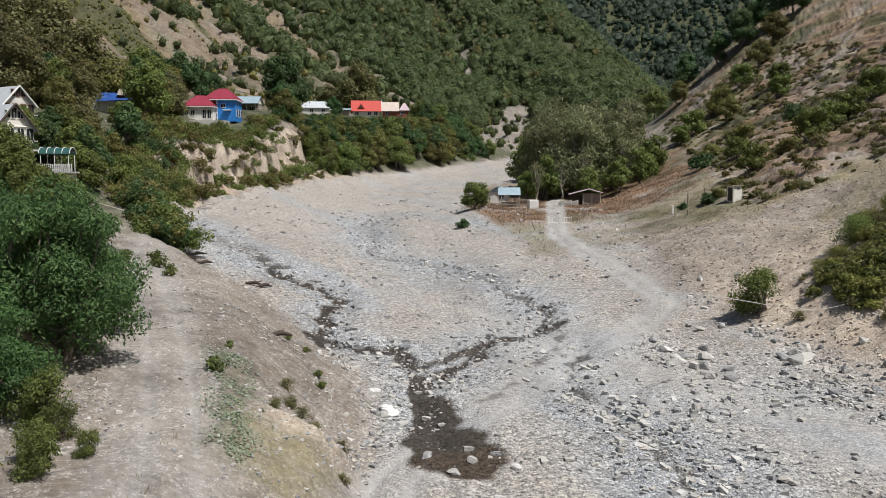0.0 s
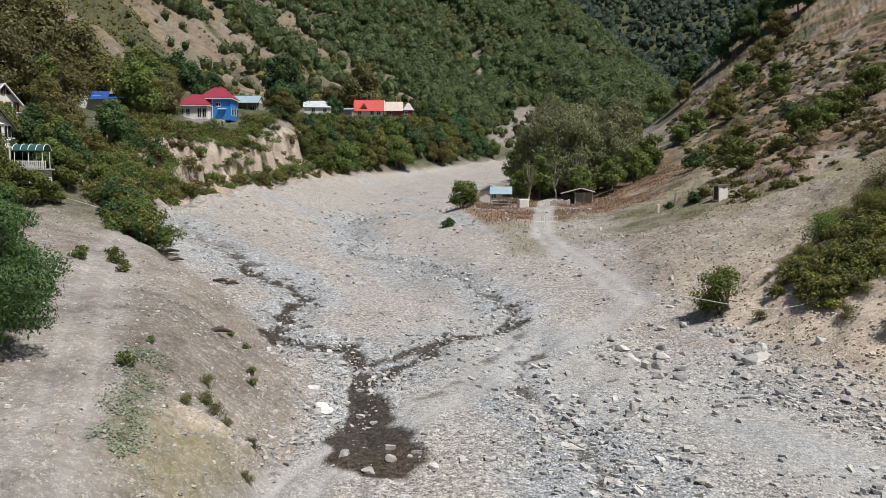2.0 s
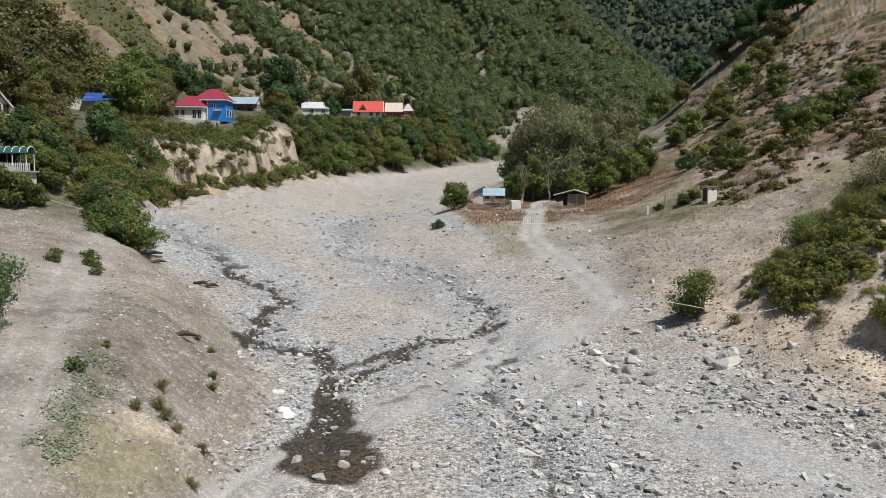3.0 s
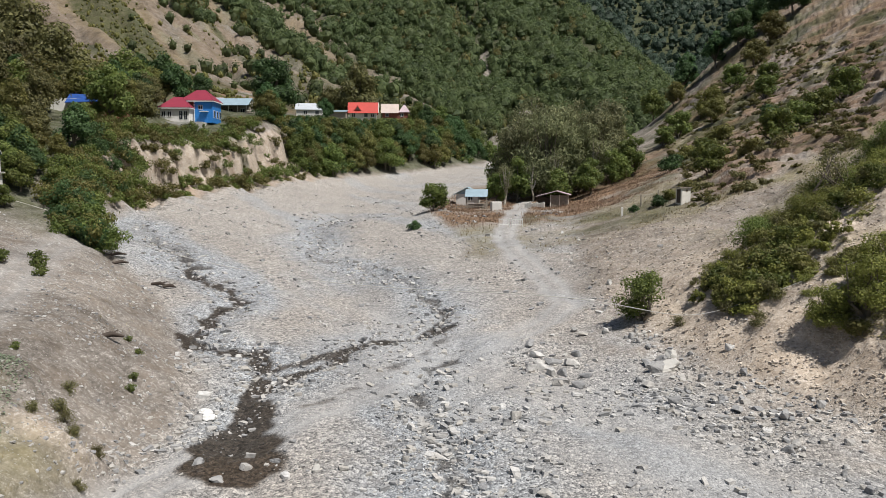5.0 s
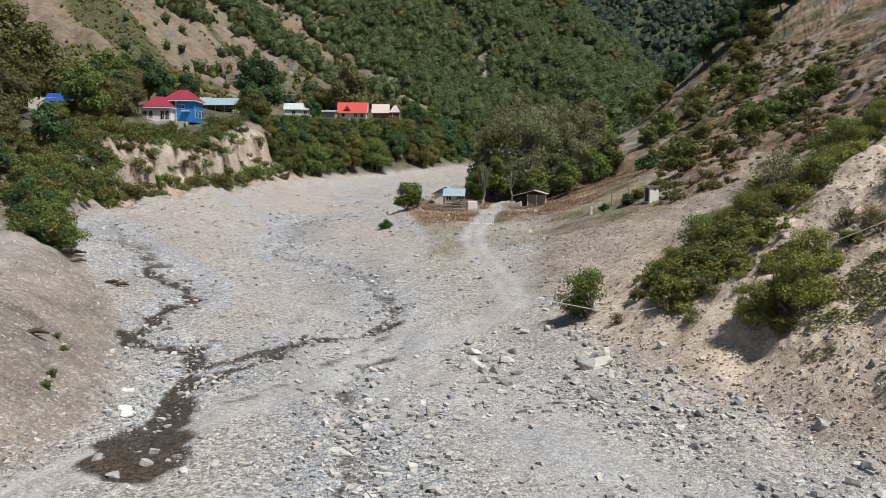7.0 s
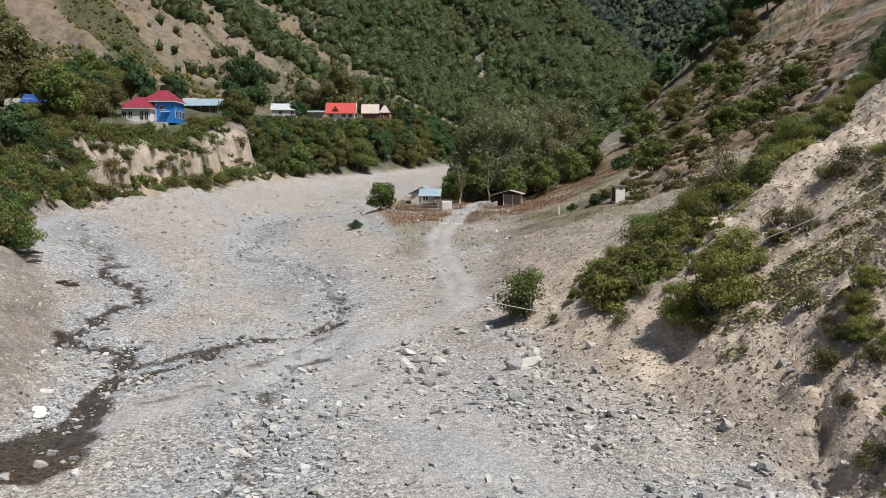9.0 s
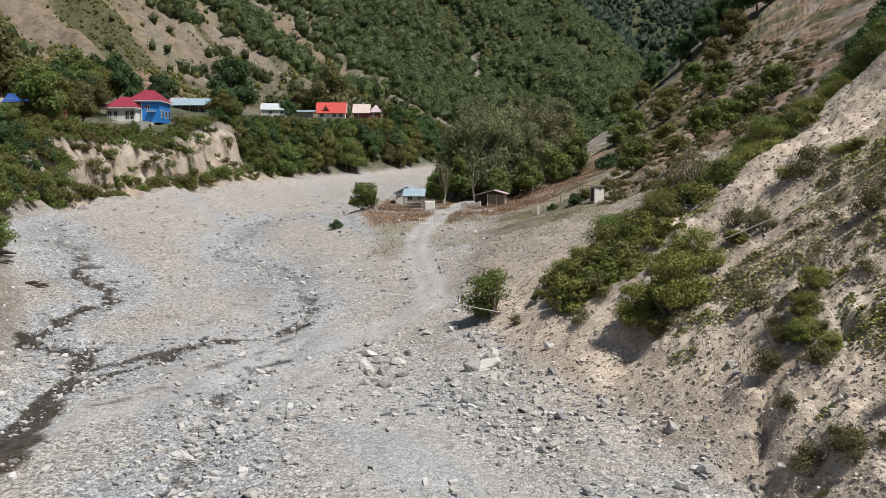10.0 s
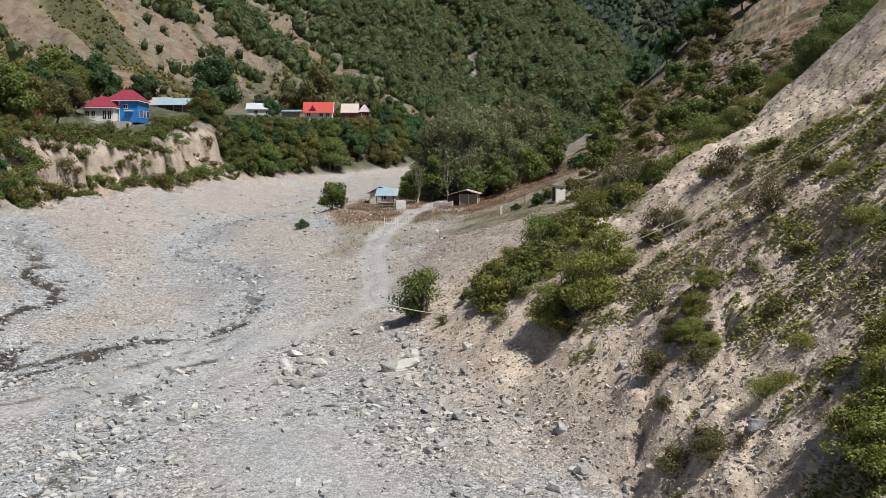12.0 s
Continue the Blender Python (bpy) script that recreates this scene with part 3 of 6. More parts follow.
def build_ground():
    """One sheet from behind the camera to the last ridge, finest where the camera passes nearest."""
    ys = list(np.linspace(-320, 10, 16))
    while ys[-1] < 2700:
        ys.append(ys[-1] + (0.5 if 118 < ys[-1] < 212 else max(0.30, 0.0062 * ys[-1] + 0.00001 * max(0, ys[-1] - 100) ** 2)))
    ys = np.array(ys)
    us = np.unique(np.concatenate([np.linspace(-1, 1, 540), np.linspace(-0.48, -0.22, 141), np.linspace(0.22, 0.48, 141)]).round(5))
    us = np.concatenate([[-9, -5, -3, -2, -1.4, -1.15], us, [1.15, 1.4, 2, 3, 5, 9]])
    yy, uu = np.meshgrid(ys, us, indexing="ij")
    xx = 15 + uu * (42 + 0.70 * np.maximum(yy, 0))
    zz, marks = lay(xx, yy)
    rows, cols = xx.shape
    verts = np.stack([xx, yy, zz], -1).reshape(-1, 3)
    i = np.arange(rows * cols).reshape(rows, cols)
    faces = np.stack([i[:-1, :-1], i[:-1, 1:], i[1:, 1:], i[1:, :-1]], -1).reshape(-1, 4)
    SURVEY.update(ys=ys, us=us, z=zz, marks=marks)
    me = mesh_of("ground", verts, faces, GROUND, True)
    for name, values in marks.items():
        me.attributes.new(name, "FLOAT", "POINT").data.foreach_set("value", np.ascontiguousarray(values, np.float32).ravel())
    return tagged(new("ground", me), "stony valley floor and earth slopes with dry washes and hills", "ground", kind="structure")


build_ground()

# ---- plants ----
def part(name, me, parent, label=""):
    ob = new(name, me)
    ob.parent = parent
    return tagged(ob, label)


def tube(a, b, ra, rb, sides=6):
    """Corners and faces of one tapered limb."""
    a, b = np.array(a, float), np.array(b, float)
    way = (b - a) / max(1e-6, np.linalg.norm(b - a))
    u = np.cross(way, (0.3, 0.9, 0.2))
    u /= np.linalg.norm(u)
    v = np.cross(way, u)
    turn = np.arange(sides) * 2 * np.pi / sides
    ring = np.cos(turn)[:, None] * u + np.sin(turn)[:, None] * v
    n = np.arange(sides)
    return np.concatenate([a + ra * ring, b + rb * ring]), np.stack([n, (n + 1) % sides, (n + 1) % sides + sides, n + sides], -1)


def joined(pieces):
    verts, faces, at = [], [], 0
    for v, f in pieces:
        verts.append(v), faces.append(f + at)
        at += len(v)
    return np.concatenate(verts), np.concatenate(faces)


def leaves(centres, outward, size, rng, narrow=0.5, droop=0.0, corners=4):
    """One bent leaf of four or three corners at each centre, facing roughly outward."""
    n = len(centres)
    normal = outward + rng.normal(0, 0.42, (n, 3))
    normal[:, 2] += 0.35
    normal /= np.linalg.norm(normal, axis=1)[:, None]
    along = np.cross(normal, rng.normal(0, 1, (n, 3)))
    along[:, 2] -= droop
    along /= np.linalg.norm(along, axis=1)[:, None]
    across = np.cross(normal, along)
    size = np.asarray(size).reshape(-1, 1) * rng.uniform(0.6, 1.3, (n, 1))
    a, b = along * size * 0.5, across * size * 0.5 * narrow
    if corners == 3:
        return np.stack([centres - a + b, centres - a * 0.7 - b, centres + a * 1.2 - normal * size * 0.1], 1).reshape(-1, 3), np.arange(n * 3).reshape(n, 3)
    verts = np.stack([centres - a, centres + b - normal * size * 0.08, centres + a, centres - b - normal * size * 0.08], 1).reshape(-1, 3)
    return verts, np.arange(n * 4).reshape(n, 4)


def crown_points(rng, n, lumps, radius, shell=0.55):
    """Places and outward ways for n leaves on a crown of lumps (centre, radius)."""
    pick = rng.choice(len(lumps), n, p=np.array([r ** 2 for _, r in lumps]) / sum(r ** 2 for _, r in lumps))
    way = rng.normal(0, 1, (n, 3))
    way /= np.linalg.norm(way, axis=1)[:, None]
    centre, size = np.array([c for c, _ in lumps])[pick], np.array([r for _, r in lumps])[pick]
    far = size * (1 - shell * rng.random(n) ** 1.6) * (1 + 0.12 * rng.normal(0, 1, n))
    place = centre + way * far[:, None] * np.array(radius)
    return place, way


def plant(name, label, category, leaf, tall, wide, count, size, seed, clear=0.25, lumps=11, narrow=0.55, bark=None, droop=0.0, stems=1, group="", corners=4, lump=1.0):
    """A tree or a shrub: tapered stem and limbs, and a crown of single leaves or sprays in uneven lumps. It stands at the origin."""
    rng = np.random.default_rng(seed)
    root = new(name)
    balls, wood = [], []
    base = tall * clear
    for k in range(lumps):
        turn, out = rng.uniform(0, 2 * np.pi), wide * 0.62 * np.sqrt(rng.random())
        up = base + (tall - base) * rng.uniform(0.16, 0.84)
        keep = 1 - 0.55 * max(0, (up - base) / (tall - base) - 0.45)
        r = wide * rng.uniform(0.30, 0.52) * keep * lump
        balls.append((np.array([out * keep * np.cos(turn), out * keep * np.sin(turn), up]), r))
    balls.append((np.array([0, 0, tall - 0.28 * wide]), 0.34 * wide))
    thick = 0.022 * tall + 0.02
    for s in range(stems):
        lean = rng.normal(0, 0.05 if stems == 1 else 0.16, 2) * tall
        fork = np.array([lean[0], lean[1], max(base, 0.2 * tall)])
        mid = fork * 0.5 + np.array([rng.normal(0, 0.02), rng.normal(0, 0.02), 0]) * tall
        wood += [tube((lean[0] * 0.15, lean[1] * 0.15, -0.25), mid, thick * 1.35, thick), tube(mid, fork, thick, thick * 0.8)]
        for c, r in balls[s::stems]:
            knee = fork * 0.5 + c * 0.5 + rng.normal(0, 0.05, 3) * wide
            wood += [tube(fork, knee, thick * 0.6, thick * 0.35, 5), tube(knee, c + (0, 0, 0.5 * r), thick * 0.35, thick * 0.08, 5)]
    v, f = joined(wood)
    part("trunk" if stems == 1 else "stem", mesh_of("trunk", v, f, bark or BARK, True), root)
    place, way = crown_points(rng, count, balls, (1, 1, 0.8))
    keep = place[:, 2] > 0.02
    v, f = leaves(place[keep], way[keep], size, rng, narrow, droop, corners)
    part("crown" if stems == 1 else "foliage", mesh_of("crown", v, f, leaf), root)
    return tagged(root, label, category, group)


def stand(x, y, sink=0.1, turn=None, scale=1.0, squash=1.0, rng=random):
    turn = rng.uniform(0, 360) if turn is None else turn
    return pose(x, y, height(x, y) - sink, 0, 0, turn) @ Matrix.Diagonal((scale, scale, scale * squash, 1))


class Nursery:
    """Sets out plants of a few kinds; the first of each kind is the pattern, the others are its copies."""

    def __init__(self, patterns):
        self.patterns, self.used, self.rng = patterns, set(), random.Random(5)

    def set(self, kind, x, y, scale=1.0, squash=1.0, sink=0.1, label=""):
        ob = self.patterns[kind]
        m = stand(x, y, sink, None, scale, squash, self.rng)
        if kind in self.used:
            ob = copy_thing(ob, m @ Matrix.Diagonal((*(1 / s for s in ob.scale), 1)))
        else:
            ob.matrix_basis = m
            self.used.add(kind)
        return tagged(ob, label)


PATTERNS = {
    "broad_a": plant("tree", "broad green leafy tree on the village bank", "tree", LEAF["mid"], 9, 3.9, 4600, 0.42, 1, 0.08, 15, 0.8, group="village trees", corners=3),
    "broad_b": plant("tree", "broad olive-green tree on the village bank", "tree", LEAF["olive"], 8, 3.8, 4400, 0.40, 2, 0.08, 14, 0.8, group="village trees", corners=3),
    "broad_c": plant("tree", "dark green leafy tree on the village bank", "tree", LEAF["deep"], 9, 3.7, 4600, 0.42, 3, 0.08, 15, 0.8, group="village trees", corners=3),
    "tall_d": plant("tree", "tall dense dark green tree behind the houses", "tree", LEAF["deep"], 15, 6.2, 9000, 0.58, 4, 0.08, 20, 0.8, group="village trees", corners=3),
    "rusty": plant("tree", "large tree with browning autumn leaves", "tree", LEAF["rust"], 14, 6.0, 7500, 0.55, 5, 0.10, 20, 0.8, group="village trees", corners=3),
    "willow_a": plant("tree", "tall grey-green willow in the riverside grove", "tree", LEAF["willow"], 17, 6.4, 9500, 0.55, 6, 0.05, 26, 0.5, BARK, 0.5, group="grove trees", corners=3),
    "willow_b": plant("tree", "tall green tree in the riverside grove", "tree", LEAF["willow"], 15, 5.8, 9000, 0.55, 7, 0.05, 22, 0.5, BARK, 0.3, group="grove trees", corners=3),
    "grove_c": plant("tree", "dark green tree at the edge of the grove", "tree", LEAF["mid"], 10, 4.6, 5200, 0.48, 8, 0.05, 17, 0.8, group="grove trees", corners=3),
    "snag": plant("tree", "pale half-dead tree beside the hut", "tree", LEAF["willow"], 11, 3.4, 700, 0.4, 28, 0.25, 12, 0.5, PALE_BARK, group="grove trees", corners=3),
    "round": plant("shrub", "rounded dark green shrub on the slope", "shrub", LEAF["mid"], 4.0, 2.5, 2600, 0.32, 9, 0.02, 13, 0.8, stems=4, group="slope shrubs", corners=3),
    "low": plant("shrub", "low spreading olive shrub on dry earth", "shrub", LEAF["olive"], 2.2, 2.2, 1700, 0.30, 10, 0.01, 10, 0.8, stems=4, group="slope shrubs", corners=3),
    "dark_low": plant("shrub", "low dark green shrub on dry earth", "shrub", LEAF["deep"], 2.4, 2.2, 1700, 0.30, 11, 0.01, 10, 0.8, stems=4, group="slope shrubs", corners=3),
    "lime": plant("shrub", "bushy yellow-green shrub on the scree slope", "shrub", LEAF["lime"], 4.0, 2.9, 8000, 0.18, 12, 0.02, 60, 0.55, stems=5, group="slope shrubs", lump=0.5),
    "near_green": plant("shrub", "fresh green shrub at the foot of the slope", "shrub", LEAF["mid"], 3.8, 2.1, 3800, 0.20, 13, 0.04, 14, 0.6, stems=5, group="slope shrubs"),
    "hedge": plant("shrub", "dense green shrub along the spur", "shrub", LEAF["mid"], 2.8, 2.5, 5200, 0.17, 14, 0.01, 22, 0.5, stems=4, group="slope shrubs"),
    "yellowing": plant("shrub", "yellowing fern-like shrub along the spur", "shrub", LEAF["lime"], 1.9, 2.2, 4400, 0.15, 24, 0.01, 22, 0.4, stems=4, group="slope shrubs"),
    "twiggy": plant("shrub", "thin half-bare twiggy tree on the spur", "shrub", LEAF["rust"], 5.4, 2.8, 1500, 0.18, 15, 0.12, 22, 0.6, stems=5, group="slope shrubs"),
    "brownlow": plant("shrub", "dry brown low shrub on loose earth", "shrub", LEAF["rust"], 1.4, 1.4, 1400, 0.15, 16, 0.01, 10, 0.5, stems=4, group="slope shrubs"),
    "acacia": plant("tree", "large dark green feathery tree beside the dirt track", "tree", LEAF["feather"], 7.0, 3.6, 27000, 0.20, 17, 0.01, 56, 0.4, BARK, 0.3, stems=5, group="track-side trees", lump=0.62),
    "tuft": plant("shrub", "small green weed clump in gravel", "weed", LEAF["mid"], 0.7, 0.55, 380, 0.13, 18, 0.01, 8, 0.5, stems=4, group="weed clumps"),
}
SIZES = {"broad_a": (9, 3.9), "broad_b": (8, 3.8), "broad_c": (9, 3.7), "tall_d": (15, 6.2), "rusty": (14, 6), "round": (4, 2.5), "low": (2.2, 2.2), "dark_low": (2.4, 2.2)}


def fits(kind, x, y, scale):
    """The size at which a plant still leaves the house fronts in sight from the valley; 0 if it would hide one."""
    tall, wide = SIZES[kind]
    foot = height(x, y)
    for hx, hy, hz, half, eyes in FRONTS:
        if y > hy + 3:
            continue
        if math.hypot(x - hx, y - hy) < half + wide * scale * 0.8:
            return 0
        for eye in eyes:
            if abs((x - eye) / y - (hx - eye) / hy) < half / hy + 0.75 * wide * scale / y:
                room = 13.5 + (hz - 13.5) / hy * y - foot
                scale = min(scale, room / tall)
    return scale if scale > 0.38 else 0


FRONTS = [(-49.5, 177, 25.4, 6.0, (0, 15, 30)), (-61, 239, 31.6, 4.5, (15, 30)), (-41.5, 262, 32.8, 4.5, (0, 15, 30)), (-36.8, 281, 33.8, 3.2, (15, 30)), (-28.2, 285, 33.4, 5, (0, 15, 30)), (-20, 313, 35.4, 5, (0, 15, 30)), (-50.5, 96, 17.2, 3.4, (0, 5)), (-60, 116, 23.4, 3.4, (0, 5)), (-41.9, 89, 13.3, 2.0, (0, 6)), (-62.0, 153, 27.2, 2.0, (0, 7))]
nursery = Nursery(PATTERNS)

# ---- where the plants stand ----
def thicket(name, label, leaf, spots, seed, size=0.36, thick=170):
    """Bushes that grow into one another: (x, y, tall, wide) each."""
    rng = np.random.default_rng(seed)
    pieces = []
    for x, y, tall, wide in spots:
        foot = np.array([x, y, height(x, y)])
        balls = []
        for k in range(9):
            turn, out = rng.uniform(0, 2 * np.pi), wide * 0.75 * np.sqrt(rng.random())
            balls.append((foot + (out * np.cos(turn), out * np.sin(turn), tall * rng.uniform(0.12, 0.75)), wide * rng.uniform(0.25, 0.45)))
        place, way = crown_points(rng, int(thick * wide), balls, (1, 1, 0.8))
        pieces.append(leaves(place, way, size, rng, 0.8, 0.0, 3))
    v, f = joined(pieces)
    tagged(new(name, mesh_of(name, v, f, leaf)), label, "thicket", kind="stuff")


def set_out():
    r = random.Random(11)
    # the big trees beside the dirt track
    for x, y, s in ((-16.3, 34.6, 1.16), (-17.4, 39.0, 1.02), (-19.6, 39.5, 0.95), (-20.5, 30.5, 1.05), (-16.2, 29.0, 0.72), (-24, 43, 1.0)):
        nursery.set("acacia", x, y, s)
    for x, y, s in ((-12.7, 25.0, 0.42), (-13.2, 27.6, 0.4), (-12.0, 23.6, 0.4), (-14.2, 28.6, 0.6), (-11.6, 26.2, 0.26)):
        nursery.set("near_green", x, y, s)
    for x, y, s in ((-44, 86.6, 0.85), (-46.6, 89.6, 0.85), (-40.6, 86.2, 0.95), (-48.5, 91.5, 0.9), (-39.6, 89, 0.6), (-50.5, 93, 0.9), (-42.6, 85.6, 1.0), (-46, 84, 0.7), (-53, 95, 0.7), (-55, 108, 0.8), (-58, 112, 0.9)):
        nursery.set("round", x, y, s)
    for x, y, kind, s in ((-66, 128, "rusty", 0.85), (-72, 134, "rusty", 1.0), (-80, 140, "broad_b", 1.5), (-62, 138, "broad_b", 1.3), (-75, 150, "rusty", 0.95), (-88, 150, "rusty", 1.0), (-70, 160, "broad_b", 1.3), (-84, 165, "broad_c", 1.5), (-60, 163, "broad_c", 1.1), (-95, 160, "rusty", 1.0), (-57, 146, "broad_a", 1.1), (-66, 147, "broad_c", 1.0), (-92, 178, "broad_b", 1.5), (-78, 178, "broad_a", 1.3)):
        s = fits(kind, x, y, s)
        if s:
            nursery.set(kind, x, y, s)
    for x, y, s in ((-10.3, 36.6, 1.2), (-10.9, 41, 0.7), (-10.2, 52.6, 0.8), (-8.6, 50.4, 0.7), (-7.3, 46.5, 0.8), (-6.9, 45.2, 0.9), (-21, 62, 1.6), (-23.4, 66, 2.2), (-25.2, 64, 1.8)):
        nursery.set("tuft", x, y, s)
    # thicket on the near village bank
    kinds = ["broad_a", "broad_b", "broad_c", "broad_a", "broad_b", "rusty"]
    for n in range(170):
        y = r.uniform(90, 196)
        edge = float(line_at(LINE_L1, np.array(y))[0])
        x = edge - 1.5 - r.random() ** 1.3 * (10 + 0.34 * y)
        if y > 165 and x > edge - 14:
            continue
        kind = r.choice(kinds)
        s = r.uniform(0.75, 1.25) * (0.62 if y < 112 else 1) * (0.55 if kind == "rusty" else 1)
        s = fits(kind, x, y, s) if kind in SIZES else s
        if s:
            nursery.set(kind, x, y, s)
    foot = []
    for n in range(110):
        y = r.uniform(86, 130)
        a, b = float(line_at(LINE_L1, np.array(y))[0]), float(line_at(LINE_L0, np.array(y))[0])
        x = a + (b - a) * r.uniform(-0.25, 0.75)
        kind, s = r.choice(["round", "low", "dark_low", "round"]), r.uniform(0.6, 1.2)
        s = fits(kind, x, y, s)
        if s:
            foot.append((x, y, s * SIZES[kind][0], s * SIZES[kind][1] * 1.1))
    thicket("thicket", "mid-green bushes at the foot of the village bank", LEAF["mid"], foot[::3], 51, 0.27, 420)
    thicket("thicket", "olive bushes at the foot of the village bank", LEAF["olive"], foot[1::3], 52, 0.27, 420)
    thicket("thicket", "dark bushes at the foot of the village bank", LEAF["deep"], foot[2::3], 53, 0.27, 420)
    # tufts along the cliff's edge and on its foot
    rim = []
    for n in range(80):
        y = r.uniform(126, 214)
        a, b = float(line_at(LINE_L1, np.array(y))[0]), float(line_at(LINE_L0, np.array(y))[0])
        low = r.random() < 0.3
        x = a + (b - a) * r.uniform(0.4, 0.9) if low else a - r.uniform(1.5, 5)
        kind, s = r.choice(["low", "dark_low"]) if low else r.choice(["round", "dark_low"]), r.uniform(0.7, 1.5)
        s = fits(kind, x, y, s)
        if s:
            rim.append((x, y, s * SIZES[kind][0] * 0.8, s * SIZES[kind][1]))
    brush = []
    for n in range(230):
        y = r.uniform(122, 214)
        a, b = float(line_at(LINE_L1, np.array(y))[0]), float(line_at(LINE_L0, np.array(y))[0])
        x = a + (b - a) * (r.uniform(-0.5, 0.0) if r.random() < 0.4 else r.uniform(0.15, 0.9))
        s = fits("low", x, y, 0.5)
        if s:
            brush.append((x, y, r.uniform(0.6, 1.5), r.uniform(0.9, 2.7)))
    for n in range(80):
        y = r.uniform(146, 178)
        brush.append((float(line_at(LINE_L1, np.array(y))[0]) - r.uniform(1.0, 9), y, r.uniform(0.6, 1.3), r.uniform(0.9, 1.8)))
    thicket("cliff_brush", "olive brush clinging to the eroded bank", LEAF["olive"], brush[::2] + rim[::2], 46, 0.3, 240)
    thicket("cliff_brush", "green brush clinging to the eroded bank", LEAF["mid"], brush[1::2] + rim[1::2], 47, 0.3, 240)
    # overgrown bank below the village
    bank = []
    for n in range(330):
        y = r.uniform(205, 322)
        a, b = float(line_at(LINE_L1, np.array(y))[0]), float(line_at(LINE_L0, np.array(y))[0])
        x = a + (b - a) * r.uniform(-0.35, 0.93)
        kind = r.choice(["round", "round", "broad_c", "broad_a", "broad_b", "low"])
        s = fits(kind, x, y, r.uniform(0.65, 1.15))
        if s and kind in ("round", "low"):
            bank.append((x, y, s * SIZES[kind][0], s * SIZES[kind][1] * 1.1))
        elif s:
            nursery.set(kind, x, y, s)
    thicket("thicket", "tangled green bushes overgrowing the river bank", LEAF["mid"], bank[::2], 41)
    thicket("thicket", "tangled olive bushes overgrowing the river bank", LEAF["olive"], bank[1::4], 42)
    thicket("thicket", "tangled dark bushes overgrowing the river bank", LEAF["deep"], bank[3::4], 43)
    for x, y, kind, s in ((-45.5, 231, "tall_d", 1.15), (-34.5, 316, "rusty", 1.6), (-46, 318, "rusty", 0.9), (-40, 322, "broad_c", 1.1), (-60, 214, "tall_d", 0.6), (-62, 188, "broad_b", 1.1), (-72, 205, "broad_c", 1.3), (-34, 246, "broad_c", 0.8), (-55, 262, "broad_a", 1.0), (-72, 250, "broad_c", 1.1), (-77.5, 160, "rusty", 1.4), (-68.5, 159, "rusty", 1.15), (-71.5, 150, "rusty", 0.85), (-85, 162, "rusty", 1.35), (-92, 158, "rusty", 1.2), (-64, 199, "broad_c", 1.5), (-57.5, 190, "broad_c", 1.2), (-70, 192, "broad_a", 1.4)):
        nursery.set(kind, x, y, s)
    # the grove round the huts
    for x, y, kind, s in ((19, 163, "grove_c", 0.75), (24, 171, "willow_a", 0.80), (29, 166, "willow_a", 0.9), (34, 172, "willow_b", 0.95), (27, 180, "willow_a", 1.0), (37, 166, "willow_b", 0.78), (41, 176, "willow_a", 0.82), (33, 186, "willow_b", 1.0), (22, 187, "grove_c", 1.0), (44, 186, "willow_b", 0.9), (38, 196, "willow_a", 0.9), (14.8, 158.5, "grove_c", 0.5), (16.4, 157, "snag", 0.6), (30.5, 160.5, "snag", 0.75), (26.5, 161.5, "snag", 0.6), (38, 163, "snag", 0.8), (24, 176, "snag", 1.1), (35, 178, "snag", 1.05), (31, 158, "grove_c", 0.55), (37, 158, "grove_c", 0.6), (42, 163, "grove_c", 0.62), (47, 172, "grove_c", 0.7), (27, 200, "willow_b", 0.9), (48, 205, "grove_c", 1.0), (18, 178, "grove_c", 0.8)):
        nursery.set(kind, x - 4.6 if x > 20 else x, y, s * 1.22)
    nursery.set("round", 4.3, 137.5, 1.15, label="lone dark green shrub on the terrace edge")
    # slope on the far side: single shrubs and hedges
    for x, y, kind, s in ((64, 193, "broad_b", 0.75), (58, 200, "round", 1.5), (54, 196, "round", 1.2), (68.5, 215, "lime", 1.9), (71, 262, "broad_b", 1.0), (68, 280, "broad_a", 1.2), (76, 270, "broad_c", 1.1), (84, 265, "broad_c", 1.3), (90, 262, "tall_d", 0.8), (97, 262, "tall_d", 0.9), (104, 258, "tall_d", 0.9), (80, 285, "tall_d", 0.8), (94, 245, "broad_b", 1.2), (86, 235, "broad_b", 1.0), (78, 225, "round", 1.5), (70, 215, "broad_b", 0.8), (80, 205, "round", 1.3), (75, 192, "round", 1.2), (46, 127, "round", 1.15), (58, 134, "round", 1.3), (62, 136, "round", 1.1), (66, 138, "round", 1.35), (71, 141, "round", 1.3), (54, 132, "low", 1.3), (50, 146, "round", 1.0), (46, 152, "dark_low", 1.3), (52, 165, "low", 1.4), (60, 170, "low", 1.5), (66, 160, "dark_low", 1.5), (36.5, 117, "dark_low", 0.7), (33.5, 119, "dark_low", 0.45), (41, 119, "low", 0.9), (38.2, 117.5, "low", 0.7), (2.2, 124.5, "dark_low", 0.6)):
        nursery.set(kind, x, y, s)
    dry = []
    for n in range(900):
        y = r.uniform(104, 250)
        a, b = float(line_at(LINE_R1, np.array(y))[0]), float(line_at(LINE_R2, np.array(y))[0])
        x = a + (b - a) * r.uniform(-0.1, 1.5)
        s = 0.14 + 0.6 * r.random() ** 2.2
        dry.append((x, y, 1.5 * s, 2.3 * s))
    thicket("hill_scrub", "dry brown scrub on the hillside", LEAF["rust"], dry[::2], 44, 0.26, 260)
